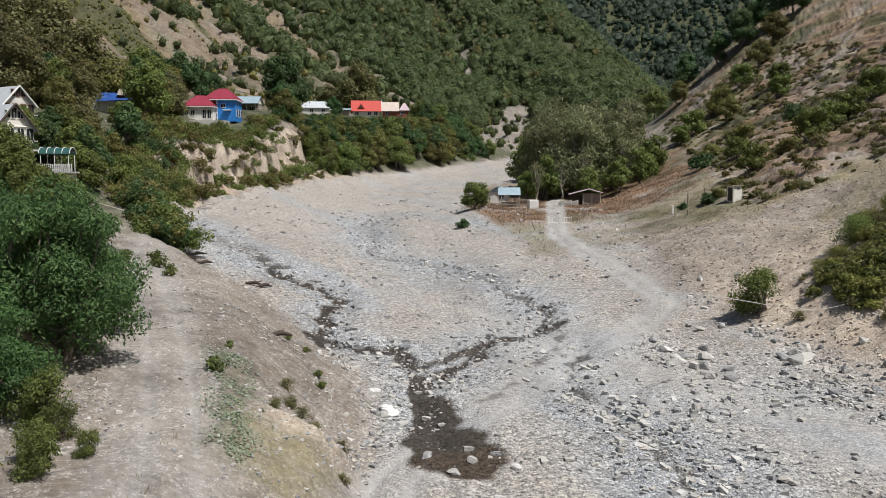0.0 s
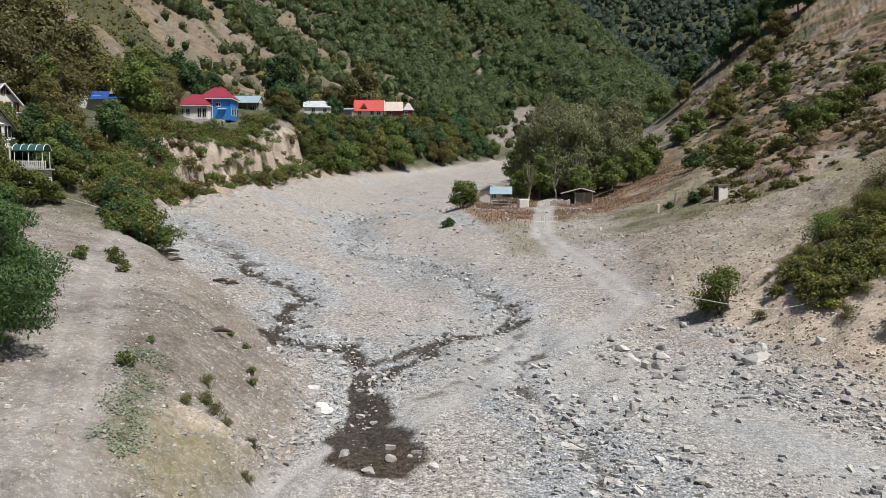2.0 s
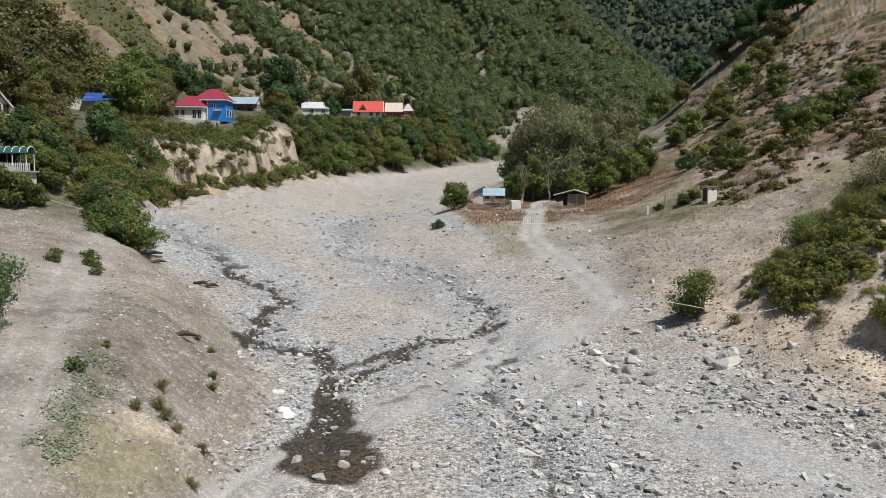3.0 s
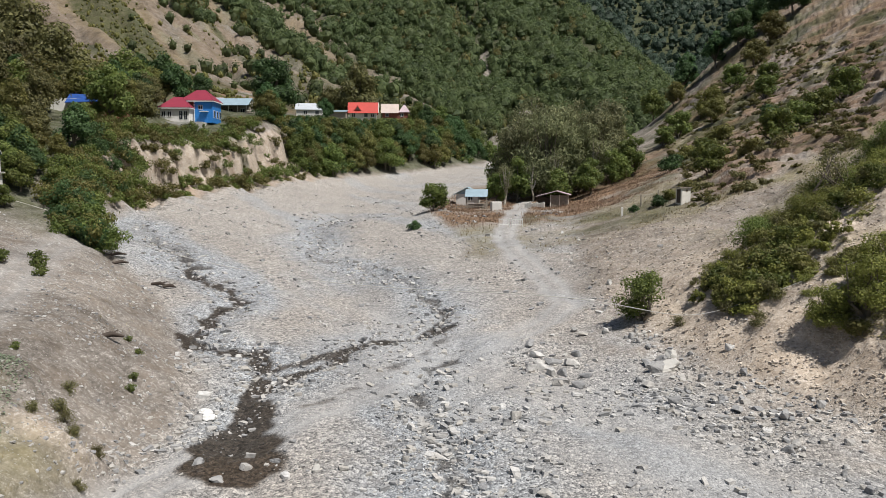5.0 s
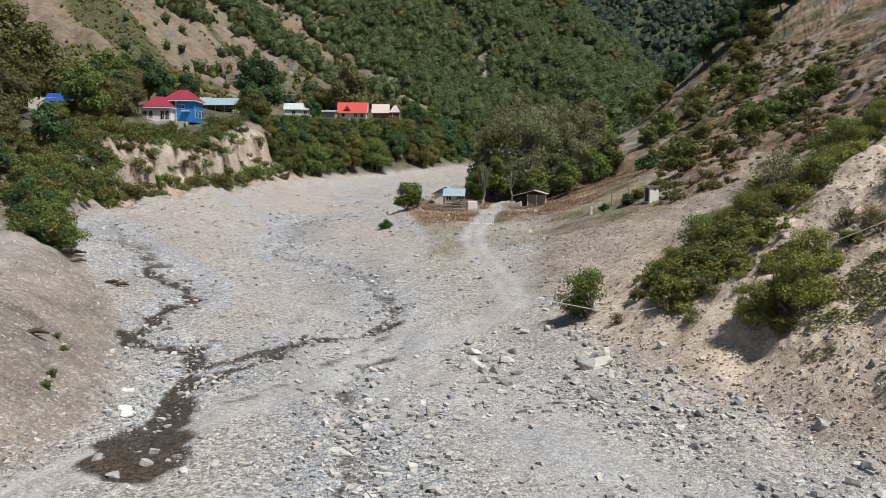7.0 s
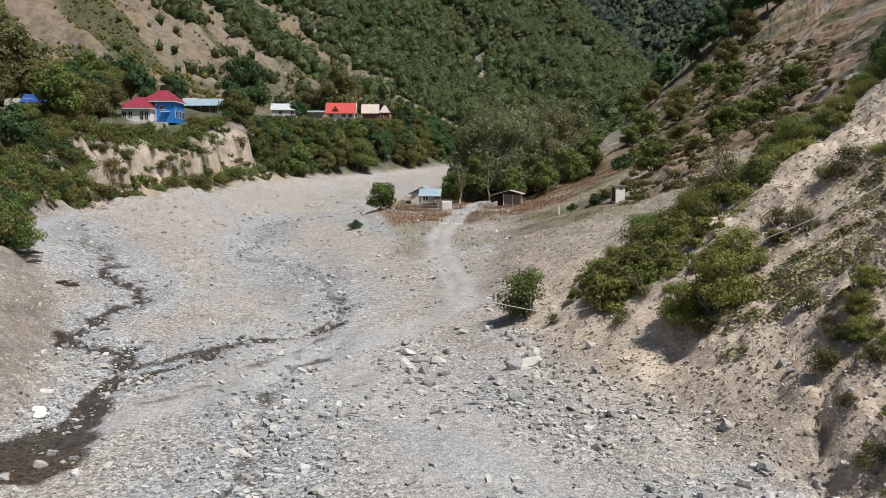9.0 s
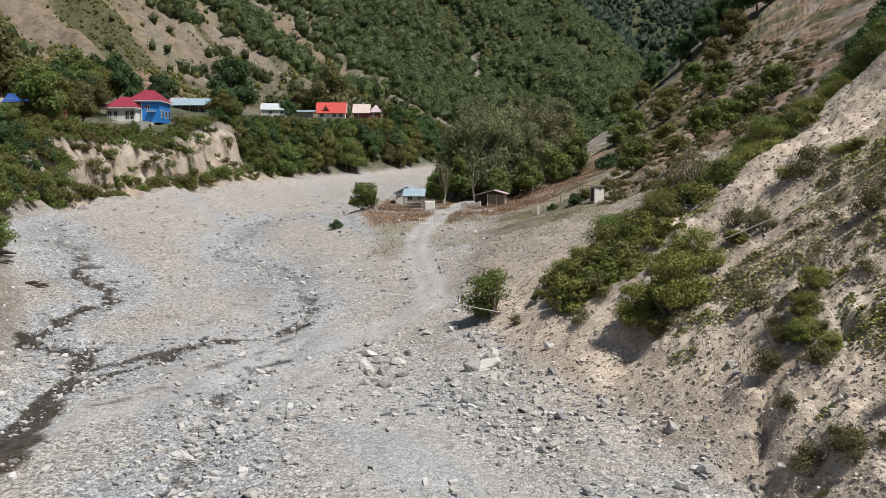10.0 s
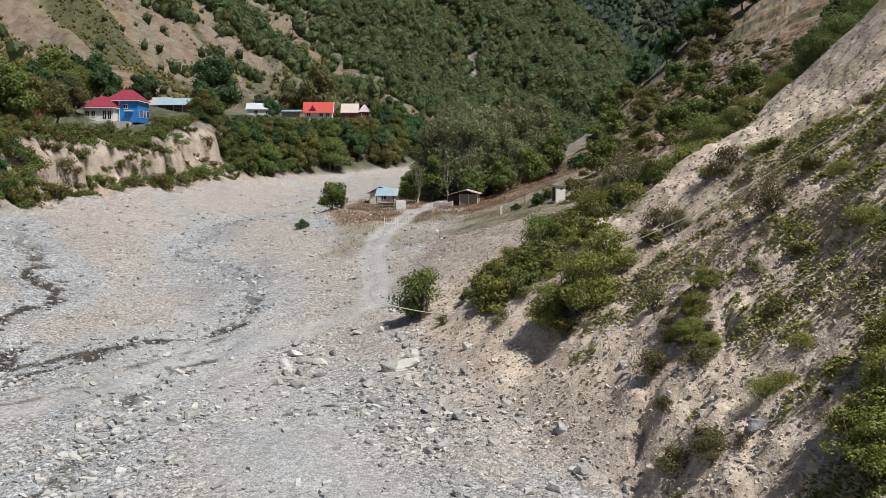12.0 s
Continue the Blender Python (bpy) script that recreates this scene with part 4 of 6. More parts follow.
    thicket("hill_scrub", "olive scrub on the hillside", LEAF["olive"], dry[1::2], 45, 0.26, 260)
    # the spur and the scree slope nearest the camera
    nursery.set("near_green", 24.6, 65.2, 1.08)
    for x, y, s in ((35.2, 51.3, 1.0), (33.6, 52.8, 0.75), (37, 53.5, 0.8)):
        nursery.set("lime", x, y, s)
    for n in range(70):
        s = n / 69
        x, y = 28.5 + 28 * s + r.uniform(-2.2, 1.4), 62.5 + 19 * s + r.uniform(-2.0, 3.0)
        nursery.set(r.choice(["hedge", "yellowing", "yellowing", "yellowing", "brownlow"]) if s > 0.22 else r.choice(["yellowing", "brownlow", "brownlow"]), x, y, r.uniform(0.5, 1.05) * (1 if s > 0.22 else 0.6))
    crest = [(30.4, 61.5), (31.8, 60.6), (34, 61.5), (40, 66.5), (46, 73), (53, 79)]
    scrub = []
    for n in range(150):
        k = r.randrange(5)
        s = r.random()
        x, y = (crest[k][i] * (1 - s) + crest[k + 1][i] * s for i in (0, 1))
        scrub.append((x + r.gauss(0, 1.1), y + r.gauss(0.6, 1.5), r.uniform(0.6, 1.5), r.uniform(0.7, 1.5)))
    thicket("spur_scrub", "yellow-green ferns and weeds along the spur", LEAF["lime"], scrub[::4] + scrub[3::8], 54, 0.19, 480)
    thicket("spur_scrub", "olive weeds and brambles along the spur", LEAF["olive"], scrub[1::4], 55, 0.19, 480)
    thicket("spur_scrub", "fresh green brambles along the spur", LEAF["mid"], scrub[2::4], 56, 0.19, 480)
    thicket("spur_scrub", "browning weeds along the spur", LEAF["rust"], scrub[7::8], 57, 0.19, 420)
    for x, y, s in ((40.4, 70.5, 0.95), (41.8, 72.5, 0.8), (38, 70, 0.6)):
        nursery.set("twiggy", x, y, s)
    for x, y, s in ((30.5, 56.8, 0.7), (31.8, 58.2, 0.9), (29.3, 60, 0.9), (44.4, 46.8, 1.0), (44.8, 57.5, 1.3), (40.5, 57, 0.9), (38.3, 45.5, 0.9), (37.4, 41, 0.8)):
        nursery.set("brownlow", x, y, s)
    for x, y, s in ((42.6, 29.4, 0.7), (41.4, 28.4, 0.5), (44.6, 30.4, 0.7)):
        nursery.set("lime", x, y, s * 0.8, 0.7)
    for n in range(16):
        nursery.set("brownlow", r.gauss(37.6, 1.2), r.uniform(32, 43.5), r.uniform(0.35, 0.75), 0.9)
    for n in range(46):
        y = r.uniform(26, 62)
        x = float(line_at(LINE_F, np.array(y))[0]) + r.uniform(4.5, 24)
        if (x - 30) < 0.6 * y:
            nursery.set(r.choice(["yellowing", "brownlow", "yellowing", "low"]), x, y, r.uniform(0.25, 0.6), 0.8)
    for x, y, s in ((62, 88, 1.0), (66, 92, 1.2), (70, 95, 1.2), (58, 84, 0.9), (75, 99, 1.3), (80, 102, 1.3), (60, 83, 1.1), (63, 86, 1.2), (67, 90, 1.3)):
        nursery.set("hedge", x, y, s)
    for x, y, s in ((39.1, 41.2, 0.42), (39.5, 42.6, 0.45), (40.2, 43.8, 0.36), (39.6, 39.6, 0.3)):
        nursery.set("lime", x, y, s, 0.8)
    for x, y, s in ((41.7, 29.4, 0.62), (41.3, 27.8, 0.7), (42.8, 28.6, 0.8), (43.6, 31.2, 0.6)):
        nursery.set("lime", x, y, s, 0.75)
    for x, y, s in ((44.5, 47.2, 1.0), (40.8, 55.2, 0.9), (41.4, 54.4, 0.7)):
        nursery.set("twiggy", x, y, s * 0.42)
    for x, y, s in ((-44.2, 85, 0.68), (-42.8, 83.4, 0.5), (-46.4, 87, 0.75)):
        nursery.set("broad_a", x, y, s)
    for x, y, s in ((63, 92, 0.62), (67, 96, 0.75), (71, 99, 0.8), (76, 104, 0.9), (70, 106, 0.7)):
        nursery.set("broad_c", x, y, s, label="dark green tree above the scree slope")
    for x, y, s in ((-7.2, 38.2, 0.5), (-6.6, 37.4, 0.45), (-5.9, 36.9, 0.4), (-7.6, 36.6, 0.4), (-4.6, 36.2, 0.35), (-7.9, 40.5, 0.45), (-4.2, 33.6, 0.3)):
        nursery.set("brownlow", x, y, s, 1.1)


set_out()


def forest(name, label, leaf, spots, seed, tall):
    """Far woods: every crown a rough core with loose sprays about it, joined."""
    rng = np.random.default_rng(seed)
    t = (1 + 5 ** 0.5) / 2
    ico = np.array([(-1, t, 0), (1, t, 0), (-1, -t, 0), (1, -t, 0), (0, -1, t), (0, 1, t), (0, -1, -t), (0, 1, -t), (t, 0, -1), (t, 0, 1), (-t, 0, -1), (-t, 0, 1)]) / 1.9
    tri = np.array([(0, 11, 5), (0, 5, 1), (0, 1, 7), (0, 7, 10), (0, 10, 11), (1, 5, 9), (5, 11, 4), (11, 10, 2), (10, 7, 6), (7, 1, 8), (3, 9, 4), (3, 4, 2), (3, 2, 6), (3, 6, 8), (3, 8, 9), (4, 9, 5), (2, 4, 11), (6, 2, 10), (8, 6, 7), (9, 8, 1)])
    n = len(spots)
    r = tall * rng.uniform(0.20, 0.46, n) * (0.6 + 0.75 * rng.random(n) ** 2)
    centre = spots + np.stack([0 * r, 0 * r, r * 0.9], -1)
    core = centre[:, None] + ico[None] * r[:, None, None] * rng.uniform(0.55, 0.95, (n, 12, 1)) * (1, 1, 1.25)
    faces = (tri[None] + 12 * np.arange(n)[:, None, None]).reshape(-1, 3)
    k = 64 if tall > 13.5 and n > 4500 else 44
    way = rng.normal(0, 1, (n, k, 3))
    way[:, :, 2] = np.abs(way[:, :, 2]) * 0.9 + 0.0
    way /= np.linalg.norm(way, axis=2)[:, :, None]
    mid = centre[:, None] + way * r[:, None, None] * rng.uniform(0.75, 1.12, (n, k, 1)) * (1, 1, 1.3)
    u = np.cross(way, rng.normal(0, 1, (n, k, 3)))
    u /= np.linalg.norm(u, axis=2)[:, :, None]
    v = np.cross(way + 0.22 * rng.normal(0, 1, (n, k, 3)), u)
    s = r[:, None, None] * rng.uniform(0.08, 0.19, (n, k, 1))
    spray = np.stack([mid + u * s, mid - 0.5 * u * s + v * s, mid - 0.6 * u * s - v * s], 2).reshape(-1, 3)
    verts = np.concatenate([core.reshape(-1, 3), spray])
    faces = np.concatenate([faces, 12 * n + np.arange(n * k * 3).reshape(-1, 3)])
    return tagged(new(name, mesh_of(name, verts, faces, leaf)), label, "forest", kind="stuff")


def plant_forests():
    rng = np.random.default_rng(77)
    # the wooded mountain and its side valley
    y = 560 * np.exp(rng.random(32000) * math.log(1150 / 560.0))
    x = (rng.random(32000) * 1.16 - 0.60) * y + 15
    z, marks = survey(x, y)
    keep = (rng.random(32000) < marks["green"] ** 2 * (0.55 + 0.45 * ramp(fbm(x, y, 70, 3, 61), -0.3, 0.1))) & (x < 0.36 * y + 40)
    spots = np.stack([x, y, z - 0.5], -1)[keep][:12000]
    near = rng.random(len(spots)) < 0.12
    forest("forest", "dense green forest over the mountainside", LEAF["wood"], spots[~near], 1, 14)
    forest("forest", "lighter olive trees scattered in the forest", LEAF["olive"], spots[near], 2, 11.0)
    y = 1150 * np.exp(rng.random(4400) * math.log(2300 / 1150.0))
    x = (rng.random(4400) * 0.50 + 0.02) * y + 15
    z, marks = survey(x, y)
    # the haze over this ridge is in the blue of its leaf colour
    forest("forest", "dark green forest on the farthest ridge, leaf colour blued for haze", LEAF["blue"], np.stack([x, y, z - 0.5], -1), 3, 22)
    # the bare hill behind the village: scattered trees and scrub
    y = rng.uniform(250, 620, 15000)
    x = -0.62 * y + rng.random(15000) * (0.62 * y + 60)
    z, marks = survey(x, y)
    far = hills(x, y)[0] - valley(x, np.clip(y, 20, 500)) > np.where(x < line_at(LINE_L2, np.clip(y, 20, 500))[0] - 4, -14, -2)
    clump = fbm(x, y, 38, 4, 63) + 0.0045 * (x + 62) + 0.0010 * (y - 440)
    keep = far & (rng.random(15000) < np.maximum(0.05, ramp(clump, 0.02, 0.32)) * 0.48 * (0.35 + 0.65 * marks['green']))
    spots = np.stack([x, y, z - 0.3], -1)[keep]
    low = far & ~keep & (rng.random(15000) < 0.85 * ramp(fbm(0.77 * x + 0.64 * y, 0.07 * (0.64 * x - 0.77 * y), 20, 4, 54), -0.12, 0.22))
    forest("scrub", "low dry bushes dotted over the bare hill", LEAF["olive"], np.stack([x, y, z - 0.2], -1)[low], 6, 2.6)
    tone = rng.random(len(spots))
    forest("scrub", "scattered green trees and scrub on the bare hill", LEAF["wood"], spots[tone < 0.6], 4, 8.5)
    forest("scrub", "olive scrub on the bare hill", LEAF["olive"], spots[tone >= 0.6], 5, 6.0)


plant_forests()

# ---- stones ----
def rock_mesh(seed, flat):
    """A broken, angular stone about one metre long."""
    bm = bmesh.new()
    bmesh.ops.create_cube(bm, size=1)
    bmesh.ops.subdivide_edges(bm, edges=bm.edges[:], cuts=3, use_grid_fill=True)
    rng = random.Random(seed)
    planes = [(Vector((rng.gauss(0, 1), rng.gauss(0, 1), rng.gauss(0, 0.7))).normalized(), rng.uniform(0.26, 0.46)) for _ in range(12)]
    for v in bm.verts:
        for n, d in planes:
            over = v.co.dot(n) - d
            if over > 0:
                v.co -= n * over
        v.co += Vector(noise.noise_vector(v.co * 2.6 + Vector((seed * 7.1, 0, 0)))) * 0.05
        v.co.z *= flat
        v.co.y *= 0.74
    me = bpy.data.meshes.new("boulder")
    bm.to_mesh(me)
    bm.free()
    me.materials.append(ROCK)
    return me


def set_boulders():
    r = random.Random(21)
    shapes = [rock_mesh(n, f) for n, f in enumerate((0.40, 0.55, 0.75, 0.45, 0.6, 0.32, 0.7, 0.5))]

    def boulder(x, y, size, label="angular grey boulder lying on the gravel bed", lift=0.10):
        ob = new("boulder", r.choice(shapes))
        ob.matrix_basis = pose(x, y, height(x, y) + lift * size, r.uniform(-14, 14), r.uniform(-14, 14), r.uniform(0, 360)) @ Matrix.Diagonal((size, size, size, 1))
        return tagged(ob, label, "boulder", "river boulders")

    for x, y, s in ((16.8, 55.2, 1.1), (17.4, 53.6, 1.2), (18.3, 52.0, 1.0), (16.2, 51.0, 0.8), (17.9, 50.2, 0.9), (24.9, 53.4, 0.9), (25.6, 51.8, 0.8), (26.4, 49.6, 0.9), (27.6, 47.4, 0.8), (28.2, 45.4, 0.9), (26.9, 44.0, 0.7), (8.6, 44.2, 0.8), (9.6, 42.4, 0.9), (10.3, 40.6, 0.7), (-0.8, 38.2, 0.8), (1.4, 38.4, 0.9), (2.6, 39.2, 0.7), (3.4, 37.6, 0.8), (0.4, 37.0, 0.9)):
        boulder(x, y, s, "flat grey slab of slate lying on gravel", 0.02)
    for x, y, s in ((14.15, 45.5, 1.0), (13.6, 44.3, 0.9), (14.6, 43.5, 0.9), (16.2, 60.3, 1.2), (17.2, 58.6, 1.3), (18.4, 57.8, 1.4), (16.4, 57.0, 1.3), (17.6, 55.6, 1.2), (15.6, 56.4, 0.9), (18.9, 54.8, 0.9), (17.0, 52.3, 1.0), (39.7, 33.8, 0.7), (29.6, 44.8, 0.5), (-1.9, 60.5, 0.8), (3.2, 63.6, 0.7), (24.4, 57.4, 1.1), (23.6, 55.0, 1.3), (22.6, 52.4, 1.0)):
        boulder(x, y, s, "large buff and grey broken boulder on the river bed" if s > 1 else "angular pale stone lying on gravel")
    for n in range(270):
        pick = r.random()
        if pick < 0.42:  # rubble band along the foot of the scree
            y = r.uniform(33, 66)
            x = float(line_at(LINE_F, np.array(y))[0]) - 1.5 + r.gauss(-3.2, 2.2)
        elif pick < 0.62:
            k = r.randrange(len(RILL) - 1)
            s = r.random()
            x, y = (RILL[k][i] * (1 - s) + RILL[k + 1][i] * s + r.gauss(0, 0.55) for i in (0, 1))
        elif pick < 0.75:
            k = r.randrange(4, len(STREAM_WEST) - 1)
            s = r.random()
            x, y = (STREAM_WEST[k][i] * (1 - s) + STREAM_WEST[k + 1][i] * s + r.gauss(0, 1.2) for i in (0, 1))
        else:
            x, y = r.uniform(-4, 34), r.uniform(33, 95)
        m = survey(x, y)[1]
        if m["track"][0] < 0.3 and m["wet"][0] < 0.45:
            boulder(x, y, 0.28 + 0.75 * r.random() ** 3)
    for n in range(70):
        boulder(r.gauss(37.2, 1.6), r.uniform(31, 44), 0.18 + 0.5 * r.random() ** 3, "broken stone sunk in loose scree", 0.02)


def strew_stones():
    """Loose stones of the wash, too many to count."""
    rng = np.random.default_rng(31)
    corner = np.array([(a, b, c) for a in (-1, 1) for b in (-1, 1) for c in (-1, 1)]) * 0.72
    tri = np.array([(0, 1, 3), (0, 3, 2), (4, 6, 7), (4, 7, 5), (0, 4, 5), (0, 5, 1), (2, 3, 7), (2, 7, 6), (0, 2, 6), (0, 6, 4), (1, 5, 7), (1, 7, 3)])
    n = 300000
    y = 26 * np.exp(rng.random(n) * math.log(190 / 26.0))
    x = rng.random(n) * (0.62 * y + 0.60 * y + 34) - 0.60 * y
    z, marks = survey(x, y)
    xl0, xf = line_at(LINE_L0, y)[0], line_at(LINE_F, y)[0]
    bed = ramp(x, xl0 - 1, xl0 + 2) * (1 - ramp(x, xf - 2, xf + 3))
    band = np.exp(-((x - xf + 5) / 4.5) ** 2) * (1 - ramp(y, 60, 80))
    lines = np.exp(-(np.minimum(np.minimum(near_line(x, y, RILL), near_line(x, y, STREAM_WEST)), near_line(x, y, STREAM_EAST)) / 1.8) ** 2)
    clump = ramp(fbm(x, y, 5, 4, 71), -0.35, 0.35)
    apart_ = 0.2 + 0.8 * ramp(np.minimum(near_line(x, y, ROAD_EAST), near_line(x, y, ROAD_WEST)), 1.0, 2.4)
    west = (1 - ramp(x, xl0, xl0 + 2)) * (1 - ramp(y, 75, 95))
    scree = ramp(x, xf - 2, xf + 2)
    chance = (0.17 * bed * clump ** 2 + 0.22 * band * clump + 0.42 * lines * bed + 0.10 * (1 - bed) * clump + 0.2 * west * clump + 0.75 * scree * (1 - ramp(y, 84, 120))) * apart_
    chance = chance * (1 - marks["green"]) * (1 - 0.65 * ramp(2.2 - near_line(x, y, POOL), 0, 0.8)) * (1 - 0.5 * marks["wet"])
    keep = rng.random(n) < chance
    x, y, z = x[keep], y[keep], z[keep]
    n = len(x)
    size = (0.038 + 0.20 * rng.random(n) ** 5 + 0.05 * band[keep] * rng.random(n) ** 2) * (1 + 0.006 * y) * (1 - 0.52 * scree[keep]) * (1 - 0.5 * ramp(xl0[keep] - x, 0, 2))
    shape = corner[None] * rng.uniform(0.55, 1.2, (n, 8, 3)) * np.stack([1 + 0.3 * rng.random(n), 0.7 + 0.3 * rng.random(n), 0.35 + 0.4 * rng.random(n)], -1)[:, None]
    turn = rng.uniform(0, 2 * np.pi, n)
    c, s = np.cos(turn)[:, None], np.sin(turn)[:, None]
    px, py, pz = shape[..., 0] * c - shape[..., 1] * s, shape[..., 0] * s + shape[..., 1] * c, shape[..., 2] + 0.2 * shape[..., 0] * rng.normal(0, 1, (n, 1))
    verts = np.stack([px, py, pz], -1) * size[:, None, None] + np.stack([x, y, z + 0.15 * size], -1)[:, None]
    on_scree = scree[keep] > rng.uniform(0.3, 0.8, n)
    for pick, stone, label, name in ((~on_scree, PEBBLE, "loose grey and buff stones strewn over the wash", "loose_stones"), (on_scree, SCREE, "small buff stones of the scree slope", "scree_stones")):
        faces = (tri[None] + 8 * np.arange(pick.sum())[:, None, None]).reshape(-1, 3)
        tagged(new(name, mesh_of(name, verts[pick].reshape(-1, 3), faces, stone)), label, "stones", kind="stuff")


set_boulders()
strew_stones()

# ---- buildings and made things ----
WHITE = plain_material("weathered_whitewash", (0.66, 0.65, 0.62), 0.85, 1.2, 0.14)
CONCRETE = plain_material("pale_concrete", (0.48, 0.47, 0.44), 0.9, 0.9, 0.18)
CRIMSON = plain_material("crimson_sheet_roof", (0.27, 0.035, 0.06), 0.45, 1.5, 0.15)
ORANGE = plain_material("orange_red_sheet_roof", (0.50, 0.06, 0.045), 0.5, 1.5, 0.12)
STEEL = plain_material("blue_grey_sheet_roof", (0.30, 0.40, 0.46), 0.45, 1.5, 0.15)
PALE_STEEL = plain_material("pale_zinc_sheet_roof", (0.50, 0.54, 0.57), 0.45, 1.5, 0.12)
BUFF = plain_material("buff_sheet_roof", (0.55, 0.47, 0.42), 0.6, 1.5, 0.12)
PINK = plain_material("faded_mauve_sheet_roof", (0.50, 0.40, 0.43), 0.5, 1.0, 0.15)
BLUE = plain_material("bright_blue_cladding", (0.025, 0.20, 0.58), 0.5, 1.0, 0.15)
TARP = plain_material("blue_sheeting", (0.02, 0.075, 0.29), 0.5, 0.7, 0.35)
BRICK = plain_material("red_brown_brick", (0.24, 0.085, 0.06), 0.85, 0.5, 0.25)
PLANK = plain_material("grey_weathered_planks", (0.27, 0.24, 0.20), 0.9, 0.35, 0.35)
# dark timber; also painted where openings are only dark with shade
DARK = plain_material("dark_timber_and_shaded_openings", (0.06, 0.045, 0.035), 0.8, 0.4, 0.3)
CREAM = plain_material("cream_timber", (0.72, 0.70, 0.64), 0.75, 0.5, 0.12)
TEAL = plain_material("dark_green_arched_sheeting", (0.03, 0.09, 0.085), 0.35, 0.8, 0.2)
ENAMEL = plain_material("white_painted_metal", (0.72, 0.72, 0.70), 0.5, 0.3, 0.1)
ROPE = plain_material("pale_hose", (0.58, 0.56, 0.52), 0.7, 0.5, 0.1)
GLASS, _n, _l, _b = material("dark_window_glass")
_b.inputs["Base Color"].default_value, _b.inputs["Roughness"].default_value = (0.02, 0.025, 0.03, 1), 0.08


def shape(name, verts, faces, mat, parent, label=""):
    me = bpy.data.meshes.new(name)
    me.from_pydata([tuple(v) for v in verts], [], faces)
    me.update()
    me.materials.append(mat)
    return part(name, me, parent, label)


def block(name, parent, mat, x, y, z, sx, sy, sz, label="", bevel=0.0, turn=0.0):
    """A box whose base is centred on x, y at height z."""
    bm = bmesh.new()
    bmesh.ops.create_cube(bm, size=1)
    bmesh.ops.scale(bm, vec=(sx, sy, sz), verts=bm.verts)
    if bevel:
        bmesh.ops.bevel(bm, geom=bm.edges[:], offset=bevel, segments=1, affect="EDGES")
    bmesh.ops.transform(bm, matrix=pose(x, y, z + sz / 2, 0, 0, turn), verts=bm.verts)
    me = bpy.data.meshes.new(name)
    bm.to_mesh(me)
    bm.free()
    me.materials.append(mat)
    return part(name, me, parent, label)


def bar(name, parent, mat, a, b, r, label=""):
    v, f = tube(a, b, r, r, 8)
    f = [tuple(q) for q in f] + [tuple(range(7, -1, -1)), tuple(range(8, 16))]
    return shape(name, v, f, mat, parent, label)


def sheet(name, parent, mat, corners, thick=0.09, label=""):
    """A thin roof plane through its corners."""
    c = [Vector(p) for p in corners]
    n = (c[1] - c[0]).cross(c[-1] - c[0]).normalized()
    if n.z < 0:
        n = -n
    verts = [p + n * thick for p in c] + c
    k = len(c)
    faces = [tuple(range(k)), tuple(range(2 * k - 1, k - 1, -1))] + [(i, k + i, k + (i + 1) % k, (i + 1) % k) for i in range(k)]
    ob = shape(name, verts, faces, mat, parent, label)
    bm = bmesh.new()
    bm.from_mesh(ob.data)
    bmesh.ops.recalc_face_normals(bm, faces=bm.faces[:])
    bm.to_mesh(ob.data)
    bm.free()
    return ob


def hip_roof(parent, mat, x0, x1, y0, y1, z, rise, over=0.45, trim=None, inset=0.5):
    """Four planes on a rectangle; inset is how far the ridge stops short, of the half depth."""
    x0, x1, y0, y1 = x0 - over, x1 + over, y0 - over, y1 + over
    half, mid = (y1 - y0) / 2, (y0 + y1) / 2
    a, b = x0 + half * inset * 2, x1 - half * inset * 2
    if a > b:
        a = b = (a + b) / 2
    z1 = z + rise
    sheet("roof_plane", parent, mat, [(x0, y0, z), (x1, y0, z), (b, mid, z1), (a, mid, z1)])
    sheet("roof_plane", parent, mat, [(x1, y1, z), (x0, y1, z), (a, mid, z1), (b, mid, z1)])
    sheet("roof_plane", parent, mat, [(x0, y1, z), (x0, y0, z), (a, mid, z1)])
    sheet("roof_plane", parent, mat, [(x1, y0, z), (x1, y1, z), (b, mid, z1)])
    if trim:
        for ax, ay, bx, by in ((x0, y0, x1, y0), (x1, y0, x1, y1), (x0, y0, x0, y1)):
            block("fascia", parent, trim, (ax + bx) / 2, (ay + by) / 2, z - 0.2, max(0.06, bx - ax), max(0.06, by - ay), 0.2)


def gable_roof(parent, mat, x0, x1, y0, y1, z, rise, over=0.4):
    """A ridge along x."""
    mid = (y0 + y1) / 2
    drop = over * rise / ((y1 - y0) / 2)
    sheet("roof_plane", parent, mat, [(x0 - over, y0 - over, z - drop), (x1 + over, y0 - over, z - drop), (x1 + over, mid, z + rise), (x0 - over, mid, z + rise)])
    sheet("roof_plane", parent, mat, [(x1 + over, y1 + over, z - drop), (x0 - over, y1 + over, z - drop), (x0 - over, mid, z + rise), (x1 + over, mid, z + rise)])


def gable_end(parent, mat, x, y0, y1, z, rise, thick=0.12, label=""):
    mid = (y0 + y1) / 2
    v = [(x, y0, z), (x, y1, z), (x, mid, z + rise), (x - thick, y0, z), (x - thick, y1, z), (x - thick, mid, z + rise)]
    shape("gable", v, [(0, 1, 2), (5, 4, 3), (0, 3, 4, 1), (1, 4, 5, 2), (2, 5, 3, 0)], mat, parent, label)


